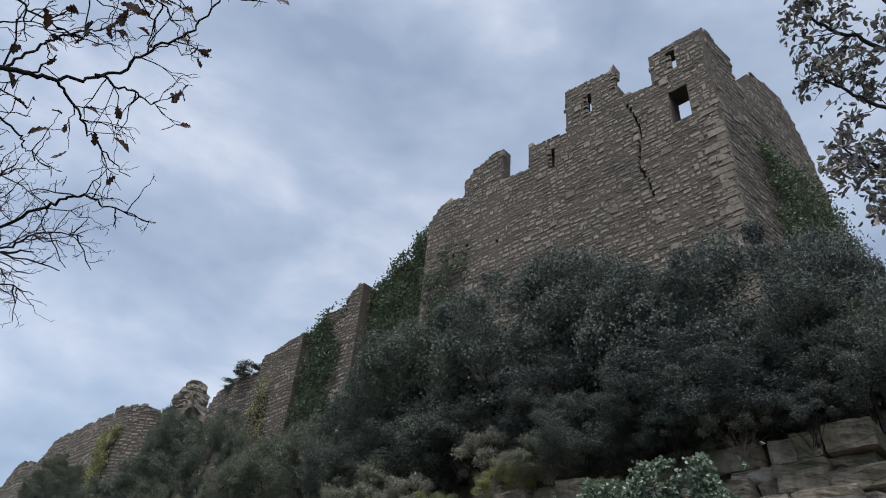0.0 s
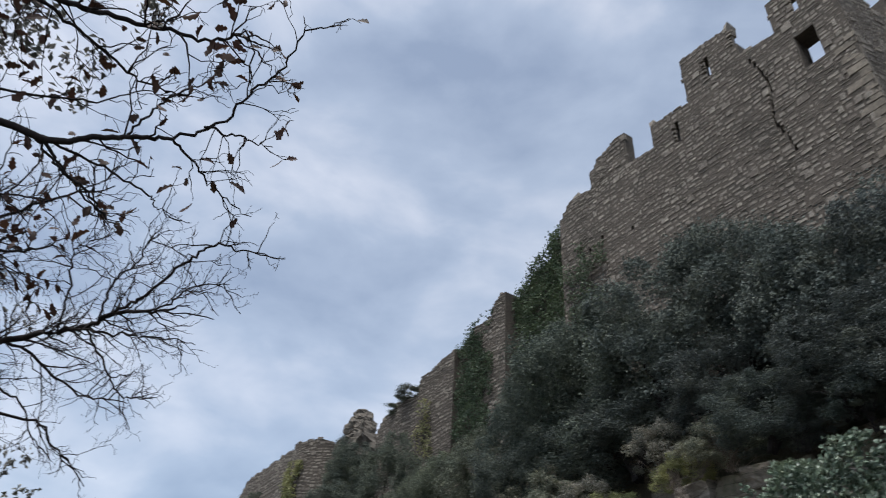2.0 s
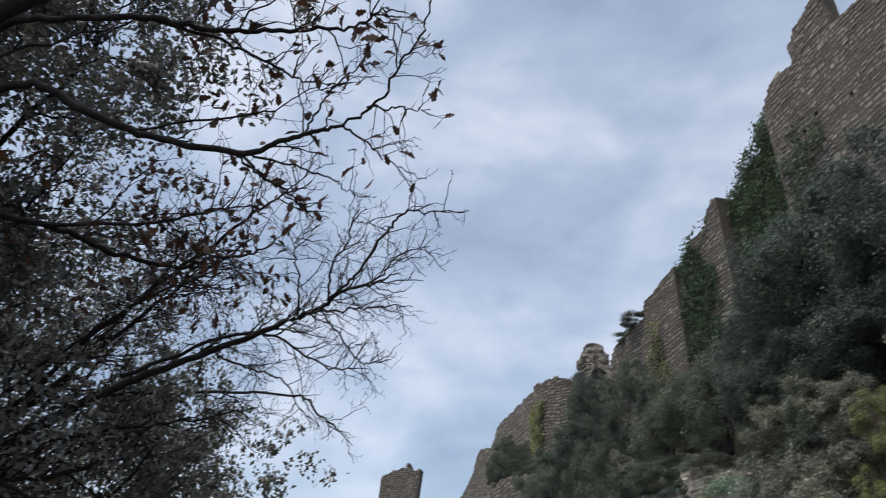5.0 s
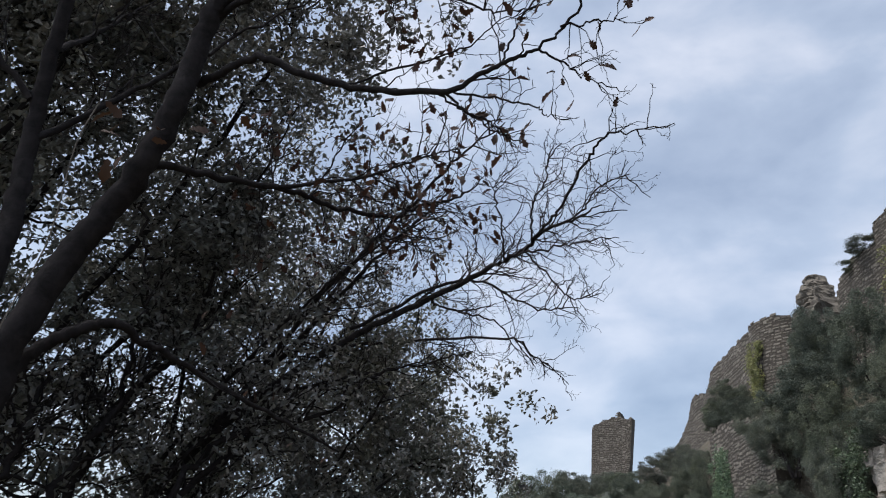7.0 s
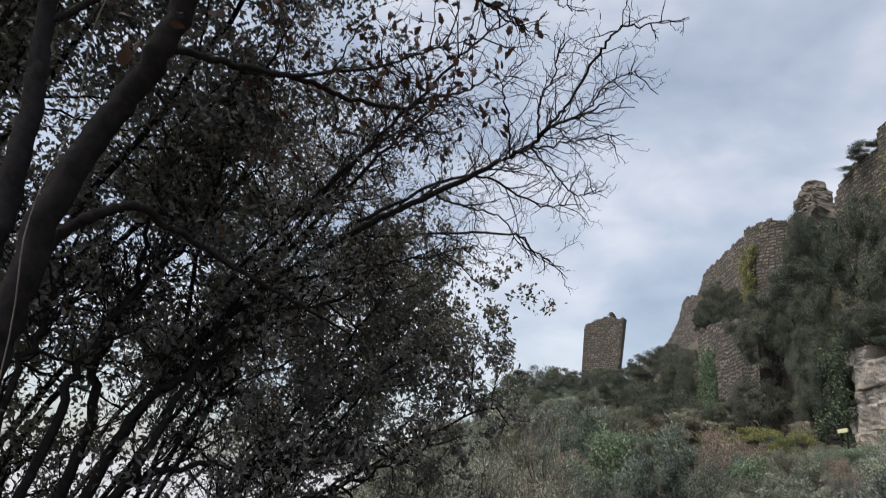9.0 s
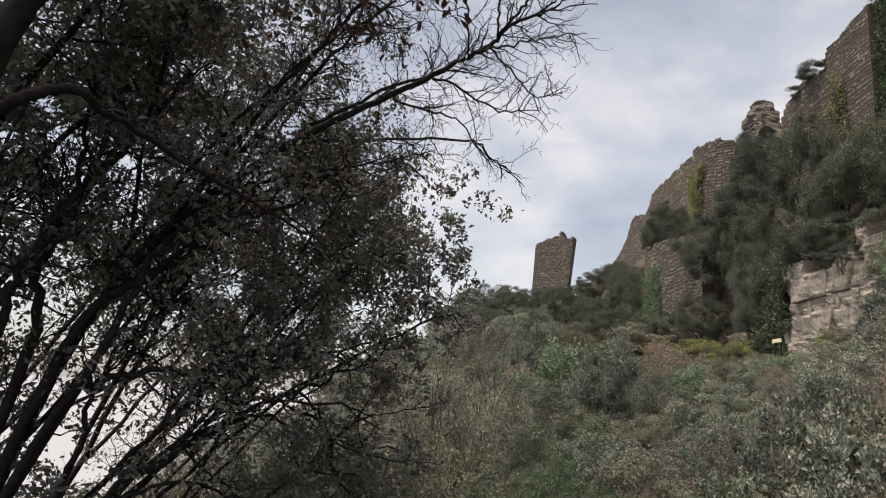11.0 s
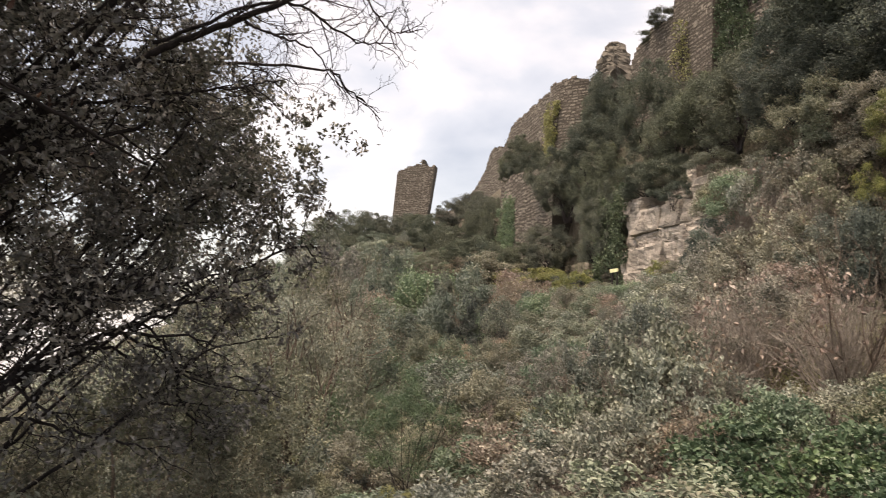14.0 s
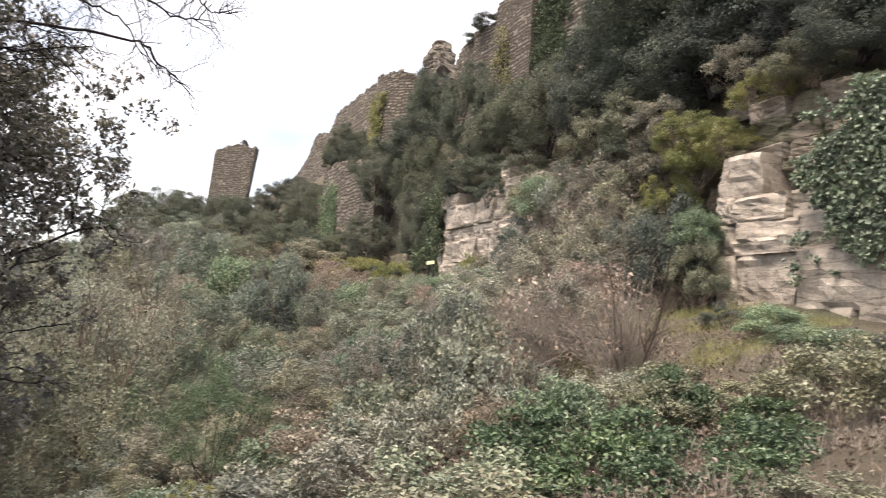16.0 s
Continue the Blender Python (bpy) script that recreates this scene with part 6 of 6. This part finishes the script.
    foot = np.array(many.location)
    tips = []
    for q, thick in (([(-3.94, 1.42, 1.21), (-3.92, 1.54, 1.83), (-3.87, 1.66, 2.15), (-3.81, 1.84, 2.49), (-3.67, 2.09, 2.88)], 0.042),
                     ([(-4.15, 1.7, 1.22), (-4.15, 1.73, 1.91), (-4.12, 1.81, 2.24), (-4.1, 1.83, 2.69), (-4.07, 1.79, 3.13)], 0.05),
                     ([(-3.85, 1.89, 1.24), (-3.85, 2.21, 1.99), (-3.74, 2.48, 2.28), (-3.55, 2.87, 2.43), (-3.28, 3.19, 2.79)], 0.04),
                     ([(-3.91, 1.21, 1.35), (-3.9, 1.29, 1.95), (-3.87, 1.32, 2.26), (-3.81, 1.39, 2.73)], 0.036),
                     ([(-4.06, 1.74, 0.99), (-4.0, 1.98, 1.67), (-3.93, 2.18, 1.84), (-3.86, 2.42, 2.1), (-3.79, 2.61, 2.35), (-3.64, 2.84, 2.7)], 0.05),
                     ([(-3.83, 1.78, 1.09), (-3.85, 1.97, 1.24), (-3.81, 2.25, 1.34), (-3.67, 2.65, 1.39), (-3.46, 3.07, 1.48), (-3.21, 3.46, 1.62)], 0.036),
                     ([(-3.84, 2.09, 0.6), (-3.83, 2.37, 0.8), (-3.72, 2.74, 1.05), (-3.57, 3.1, 1.26), (-3.38, 3.45, 1.43), (-3.11, 3.81, 1.66)], 0.034),
                     ([(-4.11, 1.97, 0.52), (-4.2, 2.16, 1.17), (-4.23, 2.32, 1.51), (-4.15, 2.6, 1.83), (-3.96, 2.99, 2.11)], 0.03)):
        root = (-4.4 + rng.normal(0, 0.15), 1.0 + rng.normal(0, 0.15), -1.2)
        limb_part(many, np.array([root, *q]) - foot, thick * 0.72, 0.006, rng, tips, 13, 0.8, 0.008, 2, 0.9, 0.012, 0.4)
    # bare boughs that droop from it over the slope
    for q in ([(-3.83, 2.6, 0.95), (-3.72, 3.23, 1.26), (-3.66, 3.45, 1.16), (-3.58, 3.52, 1.01), (-3.48, 3.61, 0.94), (-3.25, 3.82, 0.92), (-3.0, 4.01, 0.78)], [(-3.89, 2.5, 0.9), (-3.82, 3.11, 1.11), (-3.7, 3.25, 1.01), (-3.62, 3.31, 0.8), (-3.39, 3.54, 0.73), (-3.26, 3.64, 0.6)],
              [(-3.58, 3.52, 1.01), (-3.54, 3.53, 0.79), (-3.44, 3.61, 0.62), (-3.33, 3.68, 0.48)], [(-3.84, 2.3, 0.75), (-3.7, 2.89, 1.2), (-3.5, 3.28, 1.11), (-3.39, 3.38, 0.97), (-3.19, 3.69, 0.86), (-2.9, 3.93, 0.87)], [(-3.84, 2.09, 0.6), (-3.56, 2.34, 0.76), (-3.45, 2.65, 0.68), (-3.26, 3.0, 0.57), (-3.04, 3.19, 0.41)]):
        limb_part(many, np.array(q) - foot, 0.013, 0.002, rng, tips, 14, 0.4, 0.0035, 2, 1.1, 0.008, 0.3)
    dress(many, tips, np.array([0.7, 1.8, 3.0]), (1.2, 1.6, 1.5), 12000, M_OAK_DARK, (0.045, 0.022))

    # lower crowns that droop over the slope
    LIMB_BARK[0] = M_TWIG
    tree(-5.4, 4.6, -1.6, 3.2, (0.7, 0.5), (1.0, 1.0, 0.8), 6000, M_OLIVE, olive, limbs=2, far_foot=False)
    tree(-5.2, 3.6, -1.6, 1.9, (0.4, 0.4), (1.5, 1.3, 0.95), 15000, M_OLIVE, olive, far_foot=False)
    tree(-6.3, 3.0, -1.6, 3.05, (0.1, 0.1), (1.6, 1.5, 0.75), 5000, M_OAK_DARK, dark, far_foot=False)
    tree(-5.1, 1.8, -0.9, 1.95, (0.1, 0.1), (1.2, 1.0, 0.65), 5000, M_OAK_DARK, dark, far_foot=False)
    tree(-6.2, 3.2, -1.8, 1.9, (0.2, 0.3), (1.5, 1.3, 1.0), 12000, M_OLIVE, olive, far_foot=False)
    tree(-4.4, 2.3, -0.9, 1.1, (0.1, 0.2), (1.1, 0.9, 0.7), 9000, M_GREY, olive, far_foot=False)
    tree(-7.4, 6.8, -2.4, 3.0, (0.4, 0.5), (1.7, 1.6, 1.2), 14000, M_OLIVE, olive, far_foot=False)
    tree(-9.6, 7.6, -3.4, 4.0, (0.2, 0.5), (2.0, 1.9, 1.5), 16000, M_OLIVE, olive, far_foot=False)
    tree(-8.2, 9.6, -3.0, 3.4, (0.2, 0.3), (1.7, 1.7, 1.3), 15000, M_OLIVE, olive, far_foot=False)
    tree(-11.6, 6.4, -4.6, 4.6, (0.0, 0.3), (2.2, 2.0, 1.7), 16000, M_OLIVE, olive, far_foot=False)
    tree(-5.4, 5.0, -1.6, 2.5, (0.6, 0.7), (1.0, 1.0, 0.7), 9000, M_OLIVE, olive, (0.045, 0.024), limbs=2, far_foot=False)
    tree(-6.0, 4.2, -1.7, 2.2, (0.5, 0.5), (1.2, 1.1, 0.75), 9000, M_OLIVE, olive, (0.045, 0.024), limbs=2, far_foot=False)
    LIMB_BARK[0] = M_BARK

    # leafy crowns at the thicket's outer edge
    tree(-5.7, 1.5, -1.0, 5.0, (2.08, 2.5), (0.76, 0.76, 1.0), 12000, M_OAK_DARK, dark, (0.046, 0.024), limbs=4, far_foot=False)
    tree(-5.6, 2.2, -1.2, 4.2, (2.0, 2.2), (0.65, 0.65, 0.65), 3500, M_OAK_DARK, dark, (0.046, 0.024), limbs=3, far_foot=False)


build_left_thicket()


def build_right_oak():
    """Leafy branches of the oak on the other side."""
    rng = np.random.default_rng(73)
    tree = empty("holm_oak", (4.6, 2.2, -0.1), "evergreen oak reaching over the path with leathery leaves", "tree")
    off = np.array(tree.location)
    tips = []
    trunk = Pile()
    limb(trunk, np.array([(4.6, 2.2, -0.3), (4.7, 2.3, 2.0), (4.5, 2.5, 4.2), (4.1, 2.7, 5.8), (3.8, 2.8, 7.0)]) - off, 0.11, 0.035, rng, [], 0, jitter=0.006)
    trunk.done("trunk", M_BARK, tree, smooth=True)
    for q in ([(4.3, 2.6, 4.8), (3.7, 2.8, 5.4), (3.3, 2.95, 5.8), (3.1, 3.0, 6.0)], [(4.5, 2.5, 4.0), (3.8, 2.8, 4.7), (3.3, 3.0, 5.1), (3.12, 3.05, 5.3)], [(4.6, 2.4, 3.4), (3.9, 2.7, 4.1), (3.4, 2.95, 4.5), (3.25, 3.0, 4.7)],
              [(4.6, 2.4, 2.9), (4.0, 2.6, 3.5), (3.5, 2.8, 3.9), (3.4, 2.9, 4.1)], [(4.1, 2.7, 5.8), (3.6, 2.8, 6.2), (3.2, 2.9, 6.5), (3.1, 2.9, 6.8)], [(4.6, 2.3, 2.5), (4.1, 2.6, 3.1), (3.7, 2.85, 3.4)]):
        limb_part(tree, np.array(q) - off, 0.022, 0.005, rng, tips, 15, 0.4, 0.004, 2, 0.85, 0.01)
    line = np.concatenate(tips)
    pts = np.repeat(line, 2, 0)[rng.uniform(0, 1, len(line) * 2) < 0.5]
    pts = pts + rng.normal(0, 0.035, pts.shape)
    v, f = leaves(pts, 0.064, 0.027, rng, 0.3, True)
    part("foliage", v, f, M_OAK_DARK, tree)


build_right_oak()

# small yellow notice at the foot of the crag
def build_notice():
    spot = world_at(13.9, 3.9, 3.15)
    sign = empty("notice_board", Vector(spot), "small pale yellow notice board at the cliff's foot", "sign")
    m = np.array([[DU[0], DV[0], 0], [DU[1], DV[1], 0], [0, 0, 1]])
    corner = np.array([[-1, -1, -1], [1, -1, -1], [1, 1, -1], [-1, 1, -1], [-1, -1, 1], [1, -1, 1], [1, 1, 1], [-1, 1, 1]]) / 2
    paint, n, l, b = material("pale_yellow_paint")
    t = noise_node(n, l, 12.0)
    l.new(ramp_node(n, l, t.outputs["Fac"], [(0.3, (0.62, 0.60, 0.33)), (0.7, (0.78, 0.76, 0.46))]).outputs[0], b.inputs["Base Color"])
    part("board", (corner * [0.55, 0.03, 0.11] + [0, 0.03, 0.32]) @ m.T, BOX_FACES[:, ::-1], paint, sign)
    for s in (-0.18, 0.18):
        part("post", (corner * [0.04, 0.04, 0.8] + [s, 0, 0.0]) @ m.T, BOX_FACES[:, ::-1], M_BARK, sign)


build_notice()
